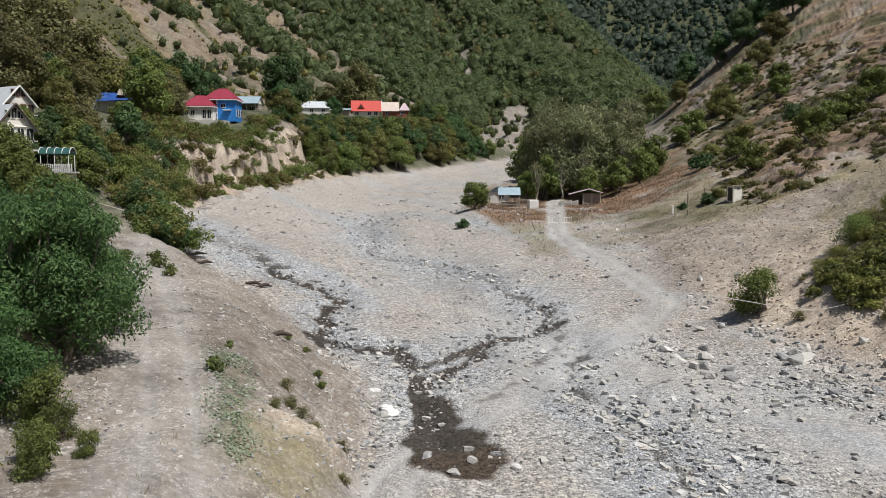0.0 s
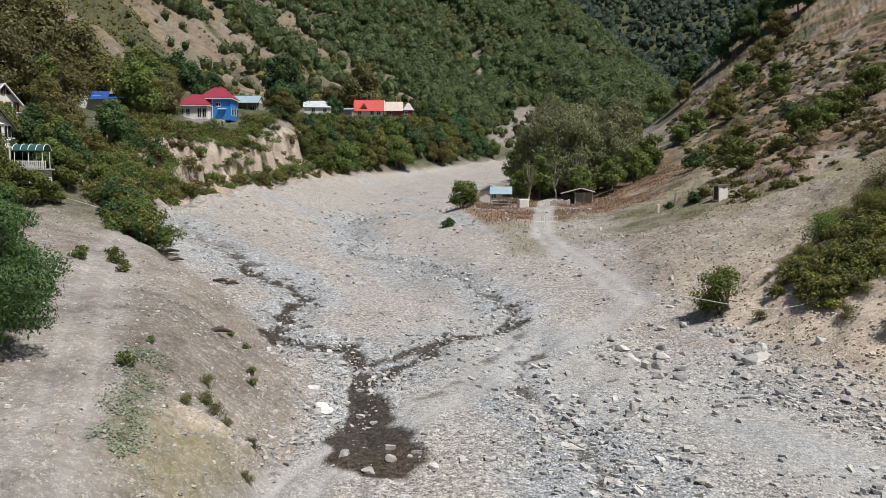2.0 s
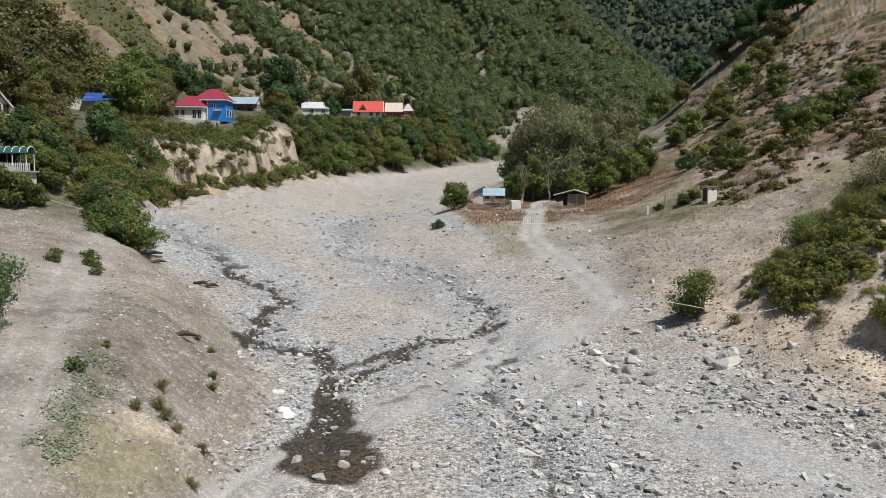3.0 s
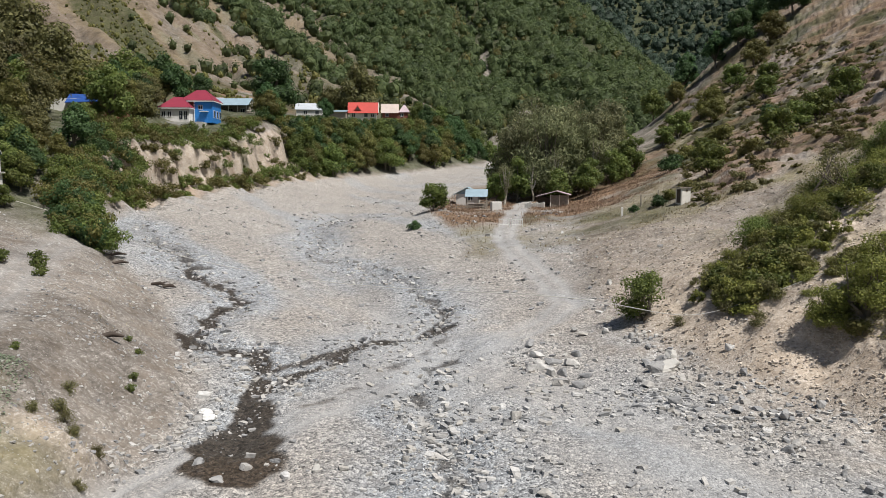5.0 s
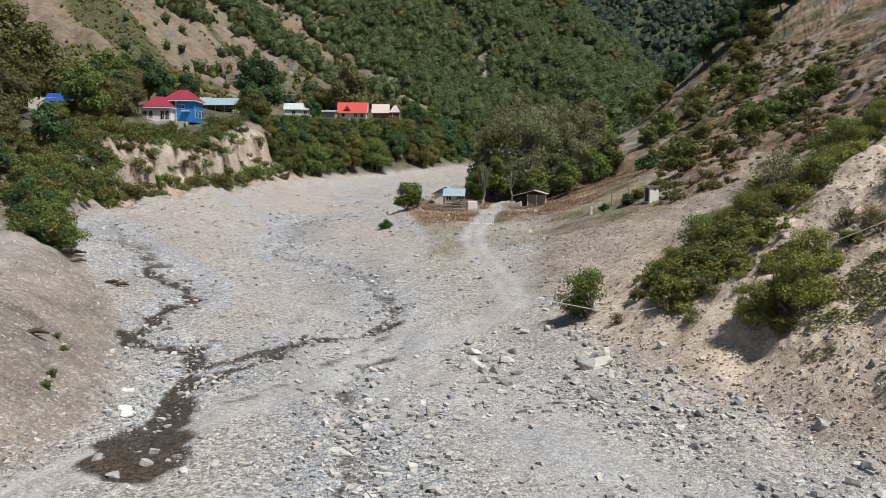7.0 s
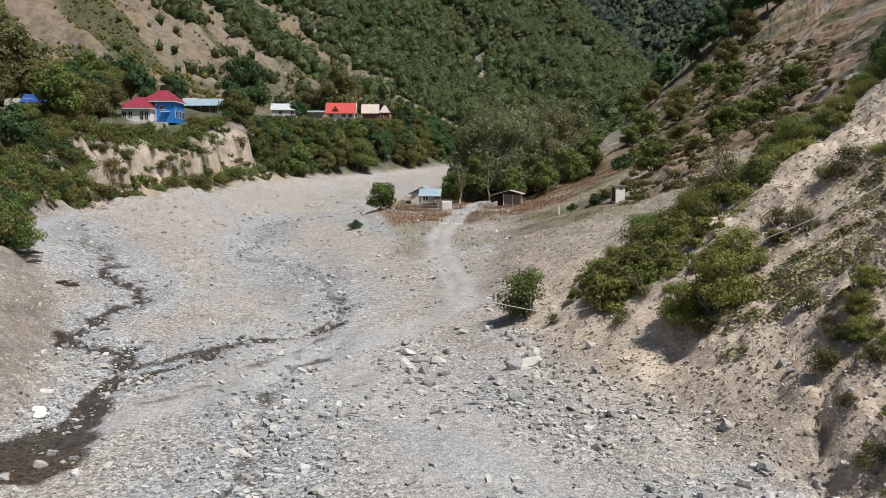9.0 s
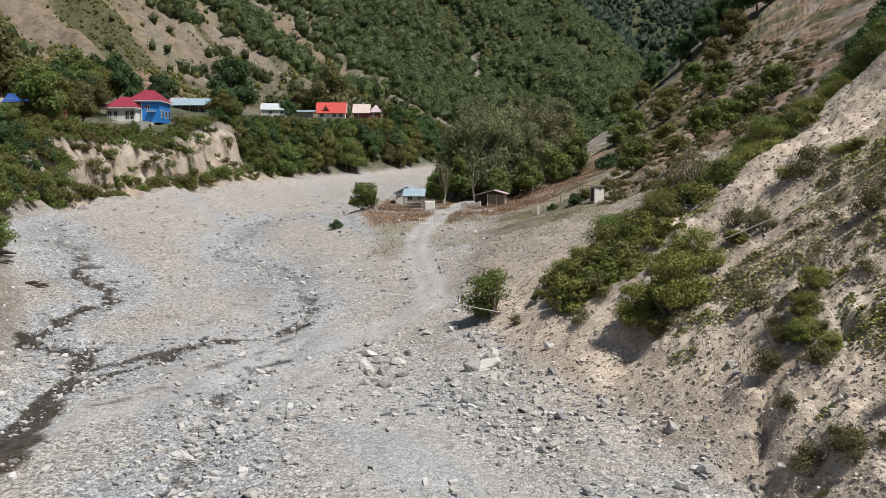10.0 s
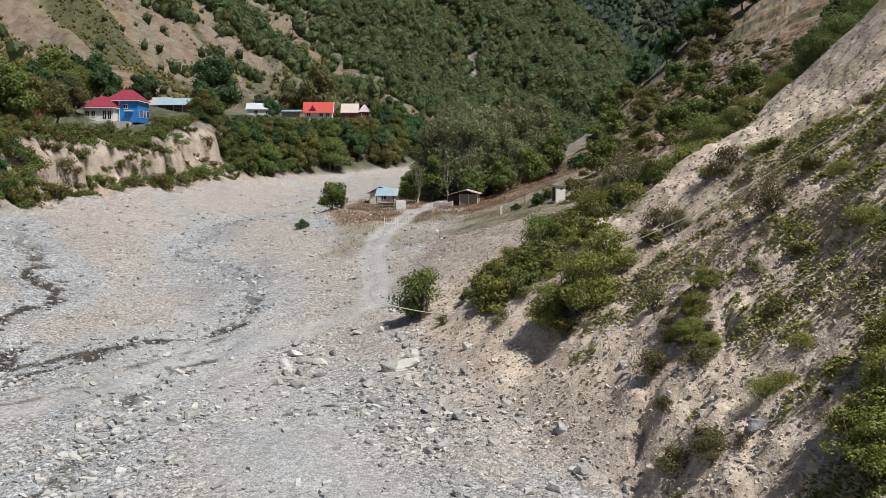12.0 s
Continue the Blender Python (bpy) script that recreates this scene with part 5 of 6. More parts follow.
def window(parent, x, y, z, w, h, side="front", trim=None):
    """A frame with a sill and dark glass, on a wall that faces -y (front) or +x (side)."""
    trim = trim or ENAMEL
    root = block("window", parent, trim, x, y, z, *((w, 0.10, h) if side == "front" else (0.10, w, h)))
    d = 0.045
    for k in (-0.25, 0.25):
        if side == "front":
            block("pane", root, GLASS, x + k * w, y - d, z + 0.08, w * 0.42, 0.03, h - 0.16)
        else:
            block("pane", root, GLASS, x + d, y + k * w, z + 0.08, 0.03, w * 0.42, h - 0.16)
    return root


def site(name, label, category, x, y, z, turn=0.0, group=""):
    root = new(name)
    root.matrix_basis = pose(x, y, z, 0, 0, turn)
    return tagged(root, label, category, group)


def crimson_house():
    h = site("house", "blue and brick village house with crimson hipped roofs", "house", -50.0, 180.0, 24.9, 3)
    h.matrix_basis = h.matrix_basis @ Matrix.Diagonal((0.80, 1.02, 1.02, 1))
    block("plinth", h, CONCRETE, -3.6, 1.2, -2.6, 13.6, 9.0, 2.7, "pale concrete retaining base")
    block("wall", h, BRICK, -1.7, 4.0, 0.1, 3.0, 6.5, 4.6, "red-brown brick upper wall")
    block("wall", h, BLUE, 2.35, 3.8, 0.1, 4.9, 7.0, 4.6, "bright blue clad wall")
    block("wall", h, WHITE, -4.3, 0.3, 0.1, 7.8, 5.6, 2.9, "dull white lower wing wall")
    hip_roof(h, CRIMSON, -3.4, 4.8, 0.3, 7.3, 4.7, 2.5, 0.5, ENAMEL, 0.42)
    hip_roof(h, CRIMSON, -8.2, -0.4, -2.5, 3.1, 3.0, 2.4, 0.5, ENAMEL, 0.5)
    for x in (-7.2, -5.6):
        window(h, x, -2.55, 1.1, 1.0, 1.2)
    for x in (-2.6, -1.3):
        window(h, x, -2.55, 0.5, 0.95, 1.9)
    d = block("door", h, BLUE, 3.0, 0.26, 0.1, 1.0, 0.08, 2.1, "blue panelled door")
    block("handle", d, ENAMEL, 3.4, 0.19, 1.1, 0.06, 0.06, 0.16)
    block("canopy", h, ENAMEL, 2.7, -0.25, 2.35, 2.2, 1.1, 0.14, "white door canopy", 0.03)
    window(h, 1.6, 0.26, 2.9, 1.2, 0.9)
    for y in (1.8, 4.2, 6.2):
        window(h, 4.85, y, 1.2, 1.2, 1.6, "side")
    bar("downpipe", h, ENAMEL, (0.05, -0.1, -2.2), (0.05, -0.1, 2.9), 0.09)
    for k in range(9):
        block("quoin", h, ENAMEL, -0.06, 0.24, 0.2 + k * 0.5, 0.22 + 0.12 * (k % 2), 0.06, 0.3)


def village():
    crimson_house()
    h = site("house", "low house with blue-grey gabled roof and dark veranda", "house", -60.5, 240, 30.6, 0)
    block("wall", h, PLANK, 0, 3.5, 0, 11, 5, 3.2)
    block("veranda_floor", h, CONCRETE, 0, -0.2, -1.6, 11.4, 2.6, 1.8)
    gable_roof(h, STEEL, -5.6, 5.6, -1.6, 6.2, 3.2, 2.1)
    gable_end(h, WHITE, 5.6, 0.8, 6.0, 3.2, 1.5)
    for k in range(5):
        bar("post", h, CREAM, (-5.2 + 2.6 * k, -1.3, 0.2), (-5.2 + 2.6 * k, -1.3, 3.0), 0.09)
    for k in range(2):
        bar("rail", h, CREAM, (-5.2, -1.3, 0.6 + 0.45 * k), (5.2, -1.3, 0.6 + 0.45 * k), 0.05)
    for x in (-3.5, 0, 3.5):
        window(h, x, 0.95, 0.9, 1.3, 1.4)
    h = site("house", "small white house with a pinkish gable roof", "house", -69, 247, 31.0, 0)
    block("wall", h, WHITE, 0, 2.5, -1, 7, 5, 4.6)
    gable_roof(h, PINK, -3.5, 3.5, 0, 5, 3.6, 2.2)
    gable_end(h, WHITE, 3.5, 0, 5, 3.6, 2.1)
    window(h, 1.2, -0.04, 1.4, 1.1, 1.3)
    h = site("house", "white house with pale blue-grey sheet roof", "house", -42.0, 262, 32.3, 8)
    block("wall", h, WHITE, 0, 2.5, -2.0, 8.0, 5, 4.2)
    gable_roof(h, PALE_STEEL, -4.0, 4.0, 0, 5, 2.2, 1.9)
    gable_end(h, WHITE, 4.0, 0, 5, 2.2, 1.8)
    window(h, 2.4, -0.04, 0.5, 1.1, 1.2)
    window(h, -1.2, -0.04, 0.5, 1.1, 1.2)
    h = site("shed", "small pale blue lean-to shed on the bank", "shed", -45.2, 226, 28.2, 5)
    block("wall", h, PALE_STEEL, 0, 1, 0, 2.4, 2.2, 2.6)
    sheet("roof_plane", h, PLANK, [(-6.5, -0.6, 2.7), (1.6, -0.6, 2.7), (1.6, 2.4, 3.1), (-6.5, 2.4, 3.1)])
    for x in (-6.2, -3.4):
        bar("post", h, PLANK, (x, -0.4, -0.6), (x, -0.4, 2.75), 0.09)
    h = site("shed", "long low shed with flat blue sheet roof", "shed", -36.8, 281, 33.2, 0)
    block("wall", h, PLANK, 0, 1.8, -1.2, 6.2, 3.4, 2.9)
    sheet("roof_plane", h, STEEL, [(-3.5, -0.5, 1.8), (3.5, -0.5, 1.8), (3.5, 3.8, 2.6), (-3.5, 3.8, 2.6)])
    h = site("house", "village house with bright orange-red roof and dormer", "house", -28.4, 285, 33.4, 6)
    block("wall", h, CREAM, 0, 3.0, -1.6, 9.2, 5.6, 3.6)
    gable_roof(h, ORANGE, -4.7, 4.7, 0, 6, 2.0, 3.3, 0.5)
    # the open gable is closed by a dark triangle, its inner shade as colour
    gable_end(h, DARK, 4.75, 0.2, 5.8, 2.0, 3.0, label="dark solid triangle for the shaded open gable")
    for s in (-1, 1):
        bar("barge_board", h, ENAMEL, (5.2, 3.0, 5.35), (5.2, 3.0 + s * 3.5, 1.5), 0.10)
    v = [(-3.0, -0.1, 2.5), (-0.6, -0.1, 2.5), (-1.8, -0.1, 4.2), (-1.8, 2.0, 4.2), (-3.0, 1.0, 2.9), (-0.6, 1.0, 2.9)]
    d = shape("dormer", v, [(0, 1, 2), (1, 5, 3, 2), (0, 2, 3, 4)], ORANGE, h)
    # flat dark triangle painted for the shade inside the dormer
    shape("dormer_opening", [(-2.6, -0.14, 2.6), (-1.0, -0.14, 2.6), (-1.8, -0.14, 3.8)], [(0, 1, 2)], DARK, d)
    for x in (-3.2, 1.0, 3.2):
        window(h, x, 0.16, 0.2, 1.2, 1.3)
    h = site("house", "house with buff and zinc sheet roofs", "house", -20.4, 313, 35.6, 4)
    block("wall", h, BRICK, 0, 3, -1.6, 9.5, 5.4, 3.4)
    gable_roof(h, BUFF, -4.9, 1.0, 0, 6, 1.8, 3.2)
    hip_roof(h, PINK, 1.6, 5.2, 0.2, 5.6, 1.7, 2.9, 0.3, None, 0.3)
    for x in (-3.0, 2.5):
        window(h, x, 0.22, 0.1, 1.2, 1.2)
    h = site("shed", "tiny teal-roofed hut among bushes", "shed", -8.5, 318, height(-8.5, 318) + 1.0, 0)
    block("wall", h, WHITE, 0, 1, -1.2, 2.6, 2, 2.4)
    gable_roof(h, TEAL, -1.6, 1.6, 0, 2, 1.2, 0.9, 0.3)
    h = site("house", "brick house under bright blue sheeting among trees", "house", -61.0, 153.5, 24.2, 12)
    block("wall", h, BRICK, 3.5, 3, 0, 7, 5, 4.0)
    block("wall", h, WHITE, -3.5, 3, 0, 6, 4.5, 3.6)
    sheet("sheeting", h, TARP, [(-3.6, -0.6, 2.6), (2.8, -0.6, 3.0), (2.6, 2.4, 4.3), (-3.4, 2.4, 4.5)], label="sagging bright blue sheeting")
    gable_roof(h, PLANK, 0.4, 7.2, 0.4, 5.6, 4.0, 1.2)
    window(h, 3.6, 0.45, 1.6, 1.1, 1.3)


def chalet(x, y, z, turn, wide, deep, wall, rise, timber):
    """A house with a steep sheet roof whose gable looks down the valley."""
    h = site("chalet", "white steep-roofed chalet with pale zinc roof", "house", x, y, z, turn, "chalets")
    block("wall", h, WHITE, 0, 0, -2.5, deep, wide, wall + 2.5)
    gable_roof(h, PALE_STEEL, -deep / 2, deep / 2, -wide / 2, wide / 2, wall, rise, 0.5)
    gable_end(h, CREAM if timber else WHITE, deep / 2 + 0.02, -wide / 2 + 0.1, wide / 2 - 0.1, wall, rise - 0.15)
    e = deep / 2 + 0.08
    for s in (-1, 1):
        bar("barge_board", h, DARK if timber else ENAMEL, (deep / 2 + 0.5, 0, wall + rise + 0.05), (deep / 2 + 0.5, s * (wide / 2 + 0.5), wall - 0.5 * rise / (wide / 2) + 0.05), 0.12)
    for k, (yy, zz, w, hh) in enumerate(((-0.75, wall + 0.9, 0.6, 1.0), (0.0, wall + 0.9, 0.6, 1.3), (0.75, wall + 0.9, 0.6, 1.0), (-1.7, wall - 1.6, 0.8, 1.5), (-0.5, wall - 1.6, 0.8, 1.5), (0.7, wall - 1.6, 0.8, 1.5), (1.8, wall - 1.6, 0.8, 1.5))):
        window(h, e, yy, zz, w, hh, "side", CREAM if timber else BRICK)
    if timber:
        bar("tie_beam", h, CREAM, (e, -wide / 2, wall), (e, wide / 2, wall), 0.12)
        bar("tie_beam", h, CREAM, (e, -wide / 2, wall - 1.8), (e, wide / 2, wall - 1.8), 0.10)
    b = block("balcony", h, CONCRETE, deep / 2 + 0.8, 0, wall - 2.8, 1.7, wide * 0.9, 0.2)
    for k in range(12):
        bar("baluster", b, TEAL, (deep / 2 + 1.55, -wide * 0.42 + k * wide * 0.0764, wall - 2.6), (deep / 2 + 1.55, -wide * 0.42 + k * wide * 0.0764, wall - 1.7), 0.035)
    bar("handrail", b, ENAMEL, (deep / 2 + 1.55, -wide * 0.44, wall - 1.66), (deep / 2 + 1.55, wide * 0.44, wall - 1.66), 0.06)
    return h


def garden_terrace():
    h = site("garden_terrace", "white railed terrace with dark green arched canopy", "terrace", -42.3, 89.6, 13.9, 10)
    h.matrix_basis = h.matrix_basis @ Matrix.Diagonal((0.74, 0.8, 0.9, 1))
    block("wall", h, WHITE, -0.6, 1.0, -3.4, 5.4, 3.0, 3.3, "whitewashed rubble retaining wall", 0.05)
    block("slab", h, CONCRETE, 0.0, 0.8, -0.12, 5.0, 3.6, 0.18)
    for x in (-1.9, 0.0, 1.9):
        for y in (-0.8, 2.3):
            bar("post", h, ENAMEL, (x, y, 0), (x, y, 2.05), 0.06)
    # the canopy: a barrel of sheeting on hoops
    n, sides = 10, []
    for k in range(n + 1):
        a = math.pi * (0.06 + 0.88 * k / n)
        sides.append((0.75 - 1.75 * math.cos(a), 2.0 + 0.95 * math.sin(a)))
    v = [(x, y, z) for x in (-2.1, 2.1) for y, z in sides] + [(x, y * 0.985 + 0.01, z - 0.05) for x in (-2.1, 2.1) for y, z in sides]
    m = n + 1
    f = [(k, k + 1, m + k + 1, m + k) for k in range(n)] + [(2 * m + k + 1, 2 * m + k, 3 * m + k, 3 * m + k + 1) for k in range(n)]
    c = shape("canopy", v, f, TEAL, h, "dark green translucent arched sheeting")
    for x in (-2.12, -1.05, 0.0, 1.05, 2.12):
        pieces = [tube((x, a[0], a[1] + 0.05), (x, b[0], b[1] + 0.05), 0.05, 0.05, 6) for a, b in zip(sides[:-1], sides[1:])]
        vv, ff = joined(pieces)
        part("hoop", mesh_of("hoop", vv, ff, ENAMEL), c)
    for k in range(19):
        block("picket", h, ENAMEL, -2.4 + k * 0.265, -1.0, 0.05, 0.13, 0.04, 0.95)
    for k in range(2):
        bar("rail", h, ENAMEL, (-2.5, -0.96, 0.25 + 0.6 * k), (2.45, -0.96, 0.25 + 0.6 * k), 0.04)
    block("bench", h, WHITE, -0.6, 1.2, 0.06, 1.3, 0.5, 0.5, "white bench", 0.03)
    r = site("railing", "low white pipe railing beside the terrace", "railing", -47.2, 92.2, 12.9, 6)
    for k in range(4):
        bar("post", r, ENAMEL, (-2.4 + 1.6 * k, 0, -1.5), (-2.4 + 1.6 * k, 0, 0.25), 0.05)
    bar("rail", r, ENAMEL, (-2.6, 0, 0.2), (2.6, 0, 0.2), 0.06)


def far_huts():
    g = height(9.6, 160)
    h = site("hut", "small whitewashed hut with blue sheet roof", "hut", 9.4, 158.6, g - 0.1, -4)
    block("wall", h, WHITE, 0, 2, -0.3, 4.2, 4, 2.6)
    sheet("roof_plane", h, STEEL, [(-2.6, -0.5, 2.15), (0, -0.5, 3.5), (0, 4.4, 3.5), (-2.6, 4.4, 2.15)])
    sheet("roof_plane", h, STEEL, [(0, -0.5, 3.5), (2.6, -0.5, 2.15), (2.6, 4.4, 2.15), (0, 4.4, 3.5)])
    shape("gable", [(-2.1, 0.02, 2.3), (2.1, 0.02, 2.3), (0, 0.02, 3.4), (-2.1, 0.12, 2.3), (2.1, 0.12, 2.3), (0, 0.12, 3.4)], [(0, 1, 2), (5, 4, 3), (0, 3, 4, 1), (1, 4, 5, 2), (2, 5, 3, 0)], STEEL, h)
    block("door", h, DARK, -2.12, 1.4, -0.1, 0.06, 0.9, 1.9)
    window(h, 0.6, -0.04, 1.0, 0.9, 0.9)
    h = site("stall", "open shelter with tilted blue sheet roof on posts", "shelter", 11.2, 153.6, height(11.2, 153.6), -3)
    sheet("roof_plane", h, STEEL, [(-2.1, -0.5, 2.15), (2.0, -0.5, 2.15), (2.0, 1.6, 3.5), (-2.1, 1.6, 3.5)])
    for x in (-1.9, 1.8):
        bar("post", h, PLANK, (x, -0.2, -0.2), (x, -0.2, 2.25), 0.07)
        bar("post", h, PLANK, (x, 1.4, -0.2), (x, 1.4, 3.3), 0.07)
    for z in (0.45, 0.95):
        bar("rail", h, PLANK, (-1.9, -0.2, z), (1.8, -0.2, z), 0.05)
    block("counter", h, PLANK, 0, 0.6, 0, 3.2, 0.7, 0.85)
    for x, y, s in ((8.6, 151.6, 1.0), (14.2, 155.4, 1.0), (12.9, 157.6, 0.9)):
        f = site("fence", "rough pole fence by the huts", "fence", x, y, height(x, y), 4, "pole fences")
        for k in range(5):
            bar("post", f, PLANK, (-2 + k, 0, -0.2), (-2 + k, 0, 1.05 * s), 0.05)
        for z in (0.4, 0.85):
            bar("rail", f, PLANK, (-2.1, 0.05, z * s), (2.1, -0.05, z * s), 0.04)
    h = site("hut", "grey plank hut with faded mauve sheet roof", "hut", 25.2, 152.0, height(25.2, 152.0), -8)
    block("wall", h, PLANK, 0.9, 1.6, -0.3, 3.2, 3.2, 2.5)
    # a closed dark box: the shade under this end of the roof is its colour
    block("wall", h, DARK, -1.9, 2.2, -0.3, 2.4, 2.0, 2.1, "dark solid box for the shaded open side of the hut")
    sheet("roof_plane", h, PINK, [(-3.3, -0.6, 1.95), (0.4, -0.6, 2.95), (0.4, 3.6, 3.0), (-3.3, 3.6, 2.0)])
    sheet("roof_plane", h, PINK, [(0.4, -0.6, 2.95), (2.9, -0.6, 2.25), (2.9, 3.6, 2.3), (0.4, 3.6, 3.0)])
    for k in range(11):
        block("plank", h, PLANK, -0.62 + 0.3 * k, -0.02, -0.1, 0.26, 0.05, 1.15)
    for x in (-0.7, 0.9, 2.45):
        bar("post", h, CREAM, (x, -0.06, 0), (x, -0.06, 2.3), 0.06)
    w = site("stone_wall", "low dry-stone wall in front of the hut", "wall", 21.6, 150.4, height(21.6, 150.4), -10)
    for k in range(9):
        block("stone", w, CONCRETE, -1.6 + 0.4 * k, 0, -0.1, 0.4, 0.45, 0.75 + 0.12 * (k * 7 % 3), bevel=0.05)
    h = site("outhouse", "small pale brick outhouse with flat roof on the slope", "outhouse", 39.1, 112.6, height(39.1, 112.6), 20)
    block("wall", h, CREAM, 0, 0.7, -0.4, 1.35, 1.35, 2.4)
    block("door", h, DARK, -0.69, 0.7, 0.0, 0.05, 0.85, 1.8, "dark plank door")
    block("roof", h, PLANK, -0.15, 0.7, 2.0, 1.9, 1.75, 0.1)
    block("vent", h, DARK, 0.1, 0.0, 1.55, 0.3, 0.06, 0.2)
    b = site("concrete_block", "white concrete cube standing beside the track", "block", 14.6, 144.6, height(14.6, 144.6), 12)
    block("body", b, WHITE, 0, 0, -0.2, 1.7, 1.4, 1.75, bevel=0.08)
    g = site("gate", "white tubular metal gate across the track", "gate", 16.4, 122.4, height(16.4, 122.4), 2)
    for x in (-1.7, -0.15, 0.15, 1.7):
        bar("post", g, ENAMEL, (x, 0, -0.2), (x, 0, 1.25), 0.05)
    for k in range(2):
        leaf = bar("gate_leaf", g, ENAMEL, (-1.6 + 1.75 * k, 0, 1.12), (-0.15 + 1.75 * k, 0, 1.12), 0.035)
        bar("rail", leaf, ENAMEL, (-1.6 + 1.75 * k, 0, 0.35), (-0.15 + 1.75 * k, 0, 0.35), 0.035)
        for q in range(4):
            bar("upright", leaf, ENAMEL, (-1.45 + 1.75 * k + 0.38 * q, 0, 0.35), (-1.45 + 1.75 * k + 0.38 * q, 0, 1.12), 0.02)
    for x, y, t, label in ((31.4, 116.5, 1.4, "pale standing stone post"), (34.8, 121, 1.9, "grey wooden fence post"), (37.2, 121, 1.7, "grey wooden fence post"), (33, 114.6, 0.9, "grey wooden fence post")):
        p = site("post", label + " on the dry field", "post", x, y, height(x, y), 0)
        block("shaft", p, WHITE if "stone" in label else PLANK, 0, 0, -0.2, 0.3 if "stone" in label else 0.14, 0.22, t, bevel=0.03)


def debris():
    r = random.Random(3)
    s = site("concrete_slab", "broken pale concrete slab tilted on rubble", "slab", 24.6, 55.9, height(24.6, 55.9), 20)
    for name, seed, m in (("body", 51, pose(0, 0, 0.35, 8, -6, 0) @ Matrix.Diagonal((2.1, 2.0, 1.3, 1))), ("chunk", 52, pose(0.5, 0.5, 0.85, 0, 10, 40) @ Matrix.Diagonal((1.0, 1.0, 0.8, 1)))):
        me = rock_mesh(seed, 0.7)
        me.transform(m)
        me.materials[0] = CONCRETE
        part(name, me, s)
    for x, y, turn, length in ((-18.6, 79.0, -20, 1.9), (-17.4, 78.4, 12, 1.2), (-26.8, 88.4, 60, 2.2), (-25.4, 86, 40, 1.6), (-10.2, 50.0, 30, 1.6)):
        g = site("driftwood", "dark weathered driftwood lying on gravel", "driftwood", x, y, height(x, y) + 0.12, turn, "driftwood")
        v, f = joined([tube((-length / 2, 0, 0.1), (0.1, 0.12, 0.22), 0.13, 0.19), tube((0.1, 0.12, 0.22), (length / 2, -0.1, 0.05), 0.19, 0.07), tube((0.1, 0.12, 0.22), (0.5, 0.6, 0.35), 0.07, 0.03)])
        part("stem", mesh_of("stem", v, f, DARK, True), g)
    for x, y in ((-3.0, 46.4), (-3.4, 46.9)):
        g = site("sack", "crumpled white plastic sack on the wash", "sack", x, y, height(x, y), r.uniform(0, 360), "sacks")
        bm = bmesh.new()
        bmesh.ops.create_icosphere(bm, subdivisions=3, radius=0.42)
        for v in bm.verts:
            v.co += Vector(noise.noise_vector(v.co * 4 + Vector((x, y, 0)))) * 0.14
            v.co.z = max(-0.1, v.co.z * 0.55) + 0.12
        me = bpy.data.meshes.new("bag")
        bm.to_mesh(me)
        bm.free()
        me.materials.append(ENAMEL)
        part("bag", me, g)
    # the hose slung across the valley
    curve = bpy.data.curves.new("hose", "CURVE")
    curve.dimensions, curve.bevel_depth, curve.bevel_resolution = "3D", 0.026, 2
    line = curve.splines.new("NURBS")
    pts = [(-42.5, 90, 11.8), (-37, 92, 9.9), (-32.5, 92.5, 8.4), (-20, 84, 5.6), (-5, 74, 4.5), (6, 67, 4.6), (15, 63.5, 4.9), (21, 61.5, 4.7), (25, 60.5, 3.9), (28, 60, 3.8), (32.5, 58.4, 5.0), (37, 55.5, 8.6), (42, 52.7, 11.2), (47, 52.4, 14.2), (50.7, 48.7, 16.1), (58, 45, 20)]
    pts = [(x, y, max(z, height(x, y) + 0.12)) for x, y, z in pts]
    line.points.add(len(pts) - 1)
    for p, q in zip(line.points, pts):
        p.co = (*q, 1)
    line.order_u, line.use_endpoint_u = 4, True
    curve.materials.append(ROPE)
    tagged(new("hose", curve), "thin pale hose slung across the valley", "hose")


village()
chalet(-52.1, 96.6, 16.2, -32, 4.2, 6.0, 2.9, 2.5, True)
chalet(-62.4, 117.5, 20.6, -30, 4.2, 6.0, 2.9, 2.3, False)
garden_terrace()
far_huts()
debris()

# ---- ground cover ----
def blades(x, y, z, tall, wide, rng):
    """Upright narrow blades."""
    n = len(x)
    turn = rng.uniform(0, np.pi, n)
    side = np.stack([np.cos(turn), np.sin(turn), 0 * turn], -1) * (wide * rng.uniform(0.6, 1.4, n))[:, None]
    foot = np.stack([x, y, z - 0.03], -1)
    tip = foot + np.stack([rng.normal(0, 0.25, n), rng.normal(0, 0.25, n), np.ones(n)], -1) * (tall * rng.uniform(0.5, 1.3, n))[:, None]
    return np.stack([foot - side, foot + side, tip], 1).reshape(-1, 3), np.arange(3 * n).reshape(n, 3)


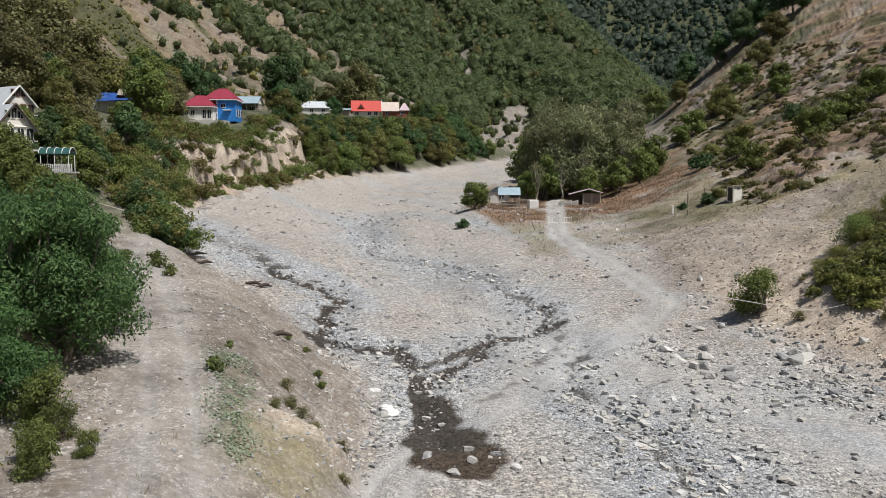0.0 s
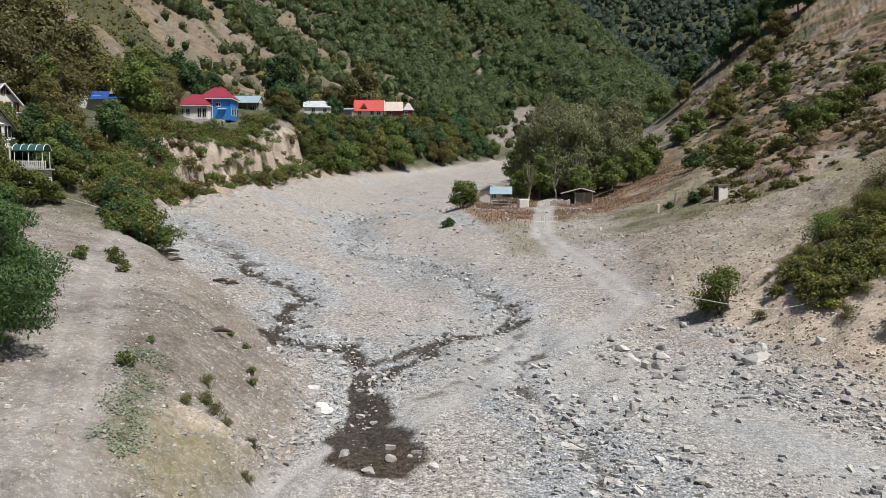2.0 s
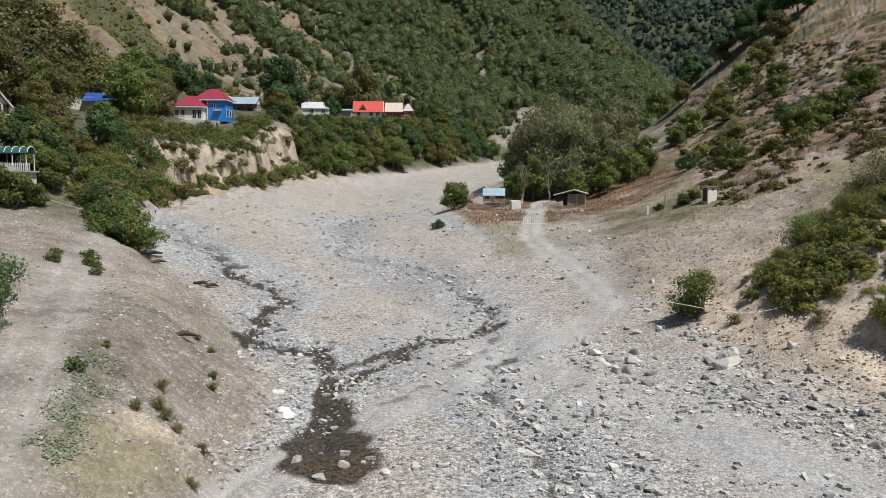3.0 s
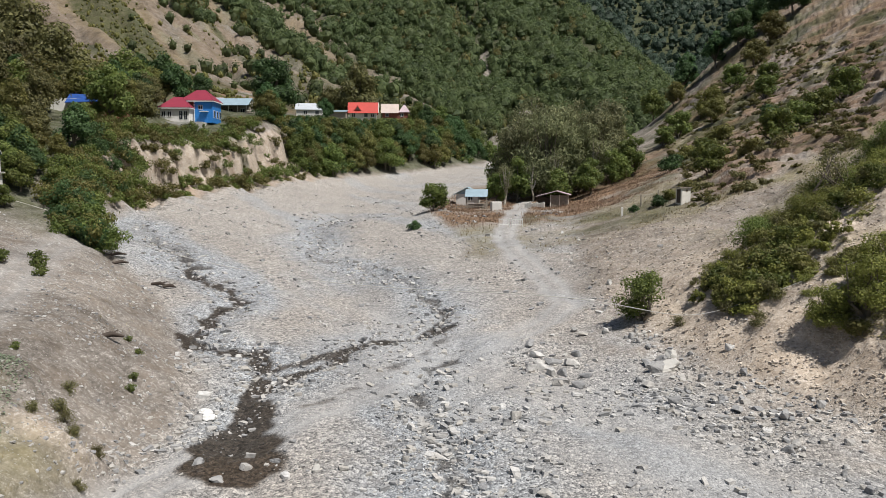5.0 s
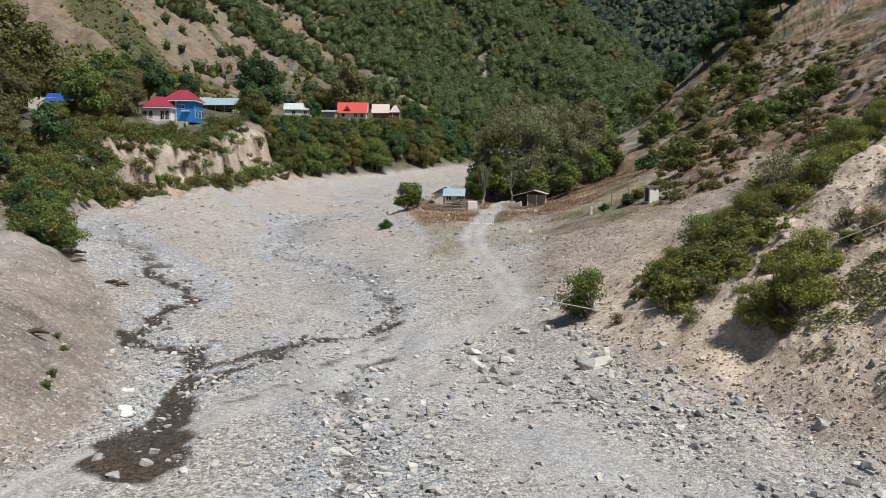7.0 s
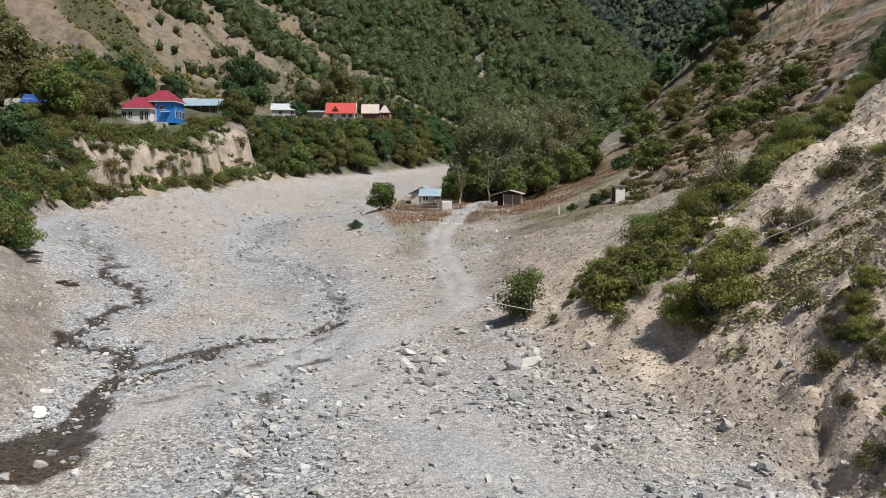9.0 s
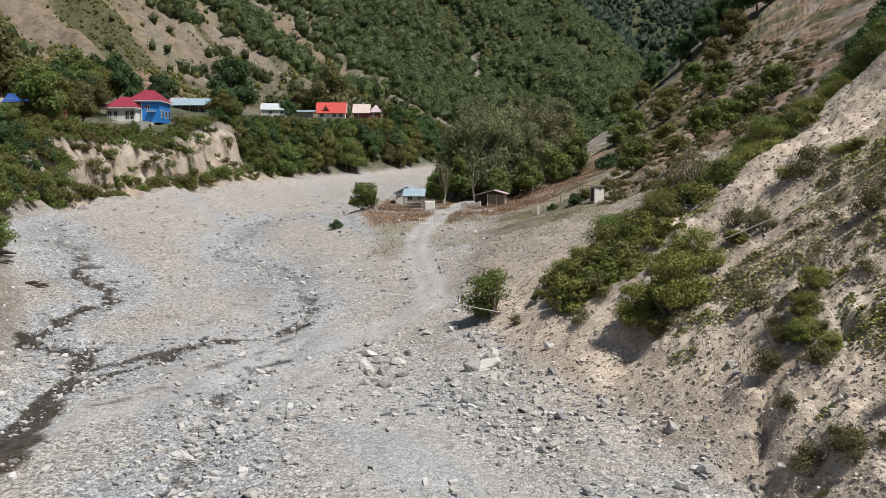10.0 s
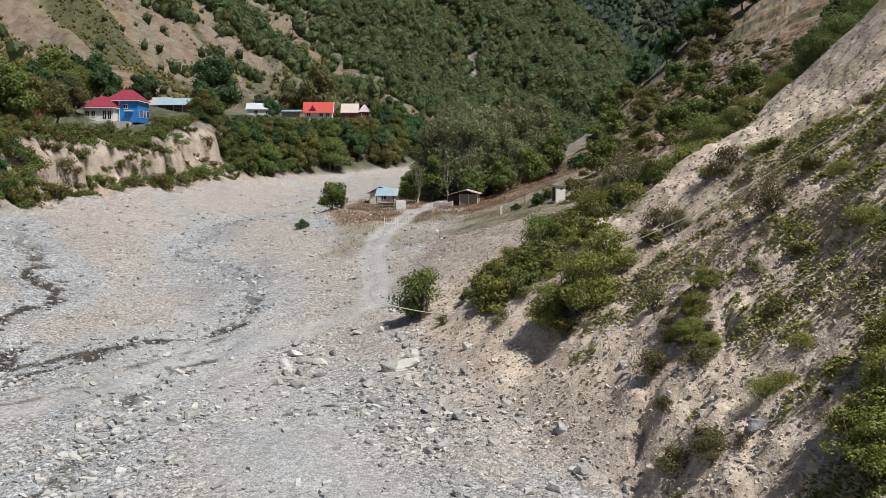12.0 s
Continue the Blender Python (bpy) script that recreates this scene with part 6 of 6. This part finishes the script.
def cover():
    rng = np.random.default_rng(91)
    # creeping vines in clumps on the scree slope
    n = 11500
    y = rng.uniform(22, 84, n)
    x = rng.uniform(30, 92, n)
    xf = line_at(LINE_F, y)[0]
    patch = 0.7 * fbm(x + 0.35 * y, y, 2.3, 3, 83) + 0.5 * fbm(x, y, 8, 3, 84) + 0.12 * ramp(x - xf, 4, 9) - 0.06 - 0.40 * (1 - ramp(x - xf, 1.0, 5.5)) - 0.55 * ramp(y - 50 - 0.2 * (x - 44), 1, 8)
    keep = (rng.random(n) < ramp(patch, -0.05, 0.18)) & (x > xf + 1.5) & (x < 36 + 0.60 * y)
    x, y, patch = x[keep], y[keep], patch[keep]
    tone = fbm(x, y, 5, 3, 85) + rng.normal(0, 0.16, len(x))
    for pick, leaf, label, name in ((tone > -0.03, "lime", "creeping yellow-green vines over the earth slope", "vines"), ((tone <= -0.03) & (tone > -0.13), "olive", "low olive scrub over the earth slope", "scrub_cover"), ((tone <= -0.13) & (tone > -0.30), "straw", "bleached dry grass over the earth slope", "scrub_cover"), (tone <= -0.30, "rust", "dry brown scrub over the earth slope", "scrub_cover")):
        cx, cy = x[pick], y[pick]
        wide = rng.uniform(0.25, 0.75, len(cx)) * (0.8 + 0.6 * ramp(patch[pick], 0, 0.4))
        k = 44
        out, turn = wide[:, None] * np.sqrt(rng.random((len(cx), k))), rng.uniform(0, 2 * np.pi, (len(cx), k))
        px, py = (cx[:, None] + out * np.cos(turn)).ravel(), (cy[:, None] + out * np.sin(turn)).ravel()
        pz = survey(px, py)[0] + ((0.06 + 0.42 * rng.random((len(cx), k))) * (1.1 - (out / wide[:, None]) ** 2) * wide[:, None]).ravel()
        p = np.stack([px, py, pz], -1)
        v, f = leaves(p, np.tile((0.1, -0.15, 0.9), (len(p), 1)), 0.17, rng, 0.8, 0.0, 4)
        tagged(new(name, mesh_of(name, v, f, LEAF[leaf])), label, "ground cover", kind="stuff")
    # dead grass between the vines
    n = 60000
    y = rng.uniform(24, 70, n)
    x = rng.uniform(32, 80, n)
    xf = line_at(LINE_F, y)[0]
    keep = (rng.random(n) < 0.8 * ramp(fbm(x, y, 3.5, 4, 86), 0.02, 0.3)) & (x > xf + 3.5) & (x < 36 + 0.60 * y) & (y < 52 + 0.35 * (x - 40))
    v, f = blades(x[keep], y[keep], survey(x[keep], y[keep])[0], 0.34, 0.02, rng)
    tagged(new("dry_grass", mesh_of("dry_grass", v, f, LEAF["straw"])), "dead straw-coloured grass over the earth slope", "grass", kind="stuff")
    # rust-brown weeds and bleached grass of the terrace field
    n = 60000
    y = rng.uniform(98, 178, n)
    x = rng.uniform(-2, 48, n)
    z, m = survey(x, y)
    keep = rng.random(n) < m["weeds"] * 0.95 * (1 - m["track"])
    v, f = blades(x[keep], y[keep], z[keep], 0.42, 0.03, rng)
    tagged(new("dry_weeds", mesh_of("dry_weeds", v, f, LEAF["dry"])), "rust-brown dry weeds on the terrace field", "weeds", kind="stuff")
    keep = rng.random(n) < m["straw"] * 0.30 * (1 - m["track"])
    v, f = blades(x[keep], y[keep], z[keep], 0.30, 0.06, rng)
    tagged(new("dry_grass", mesh_of("dry_grass", v, f, LEAF["straw"])), "short bleached grass on the terrace field", "grass", kind="stuff")
    # grass, herbs and dead stalks beside the lower track
    n = 50000
    y = rng.uniform(20, 78, n)
    x = rng.uniform(-30, -2, n)
    z, m = survey(x, y)
    xl1, xl0 = line_at(LINE_L1, y)[0], line_at(LINE_L0, y)[0]
    bank = ramp(x, xl1 - 1, xl1) * (1 - ramp(x, xl0 - 2, xl0))
    keep = rng.random(n) < 0.16 * bank * ramp(fbm(x, y, 4, 3, 87), 0.05, 0.4) + 0.3 * m["straw"] * ramp(fbm(x, y, 1.5, 3, 88), -0.1, 0.3)
    v, f = blades(x[keep], y[keep], z[keep], 0.30, 0.016, rng)
    tagged(new("dry_grass", mesh_of("dry_grass", v, f, LEAF["straw"])), "dead grey-brown stalks on the track-side bank", "grass", kind="stuff")
    keep = rng.random(n) < m["green"] * 0.9
    hy = rng.uniform(28.5, 39.5, 3200)
    hx = -9.2 - 0.28 * (hy - 35) + rng.normal(0, 0.6, 3200)
    some = fbm(hx, hy, 1.2, 3, 90) > -0.12
    hx, hy = hx[some], hy[some]
    p = np.concatenate([np.stack([x, y, z + 0.06 * rng.random(n)], -1)[keep], np.stack([hx, hy, survey(hx, hy)[0] + 0.12 * rng.random(len(hx))], -1)])
    v, f = leaves(p, np.tile((0, 0, 1.0), (len(p), 1)), 0.12, rng, 0.8)
    tagged(new("herbs", mesh_of("herbs", v, f, LEAF["mint"])), "low grey-green herbs along the dirt track", "herbs", kind="stuff")
    edge = (near_line(x, y, ROAD_WEST) > 2.6) & (x < xl1 - 4) & (y < 46)
    keep = edge & (rng.random(n) < 0.35 * ramp(fbm(x, y, 3, 3, 89), -0.1, 0.3))
    v, f = blades(x[keep], y[keep], z[keep], 0.32, 0.05, rng)
    tagged(new("grass", mesh_of("grass", v, f, LEAF["olive"])), "rough green grass under the track-side trees", "grass", kind="stuff")


cover()
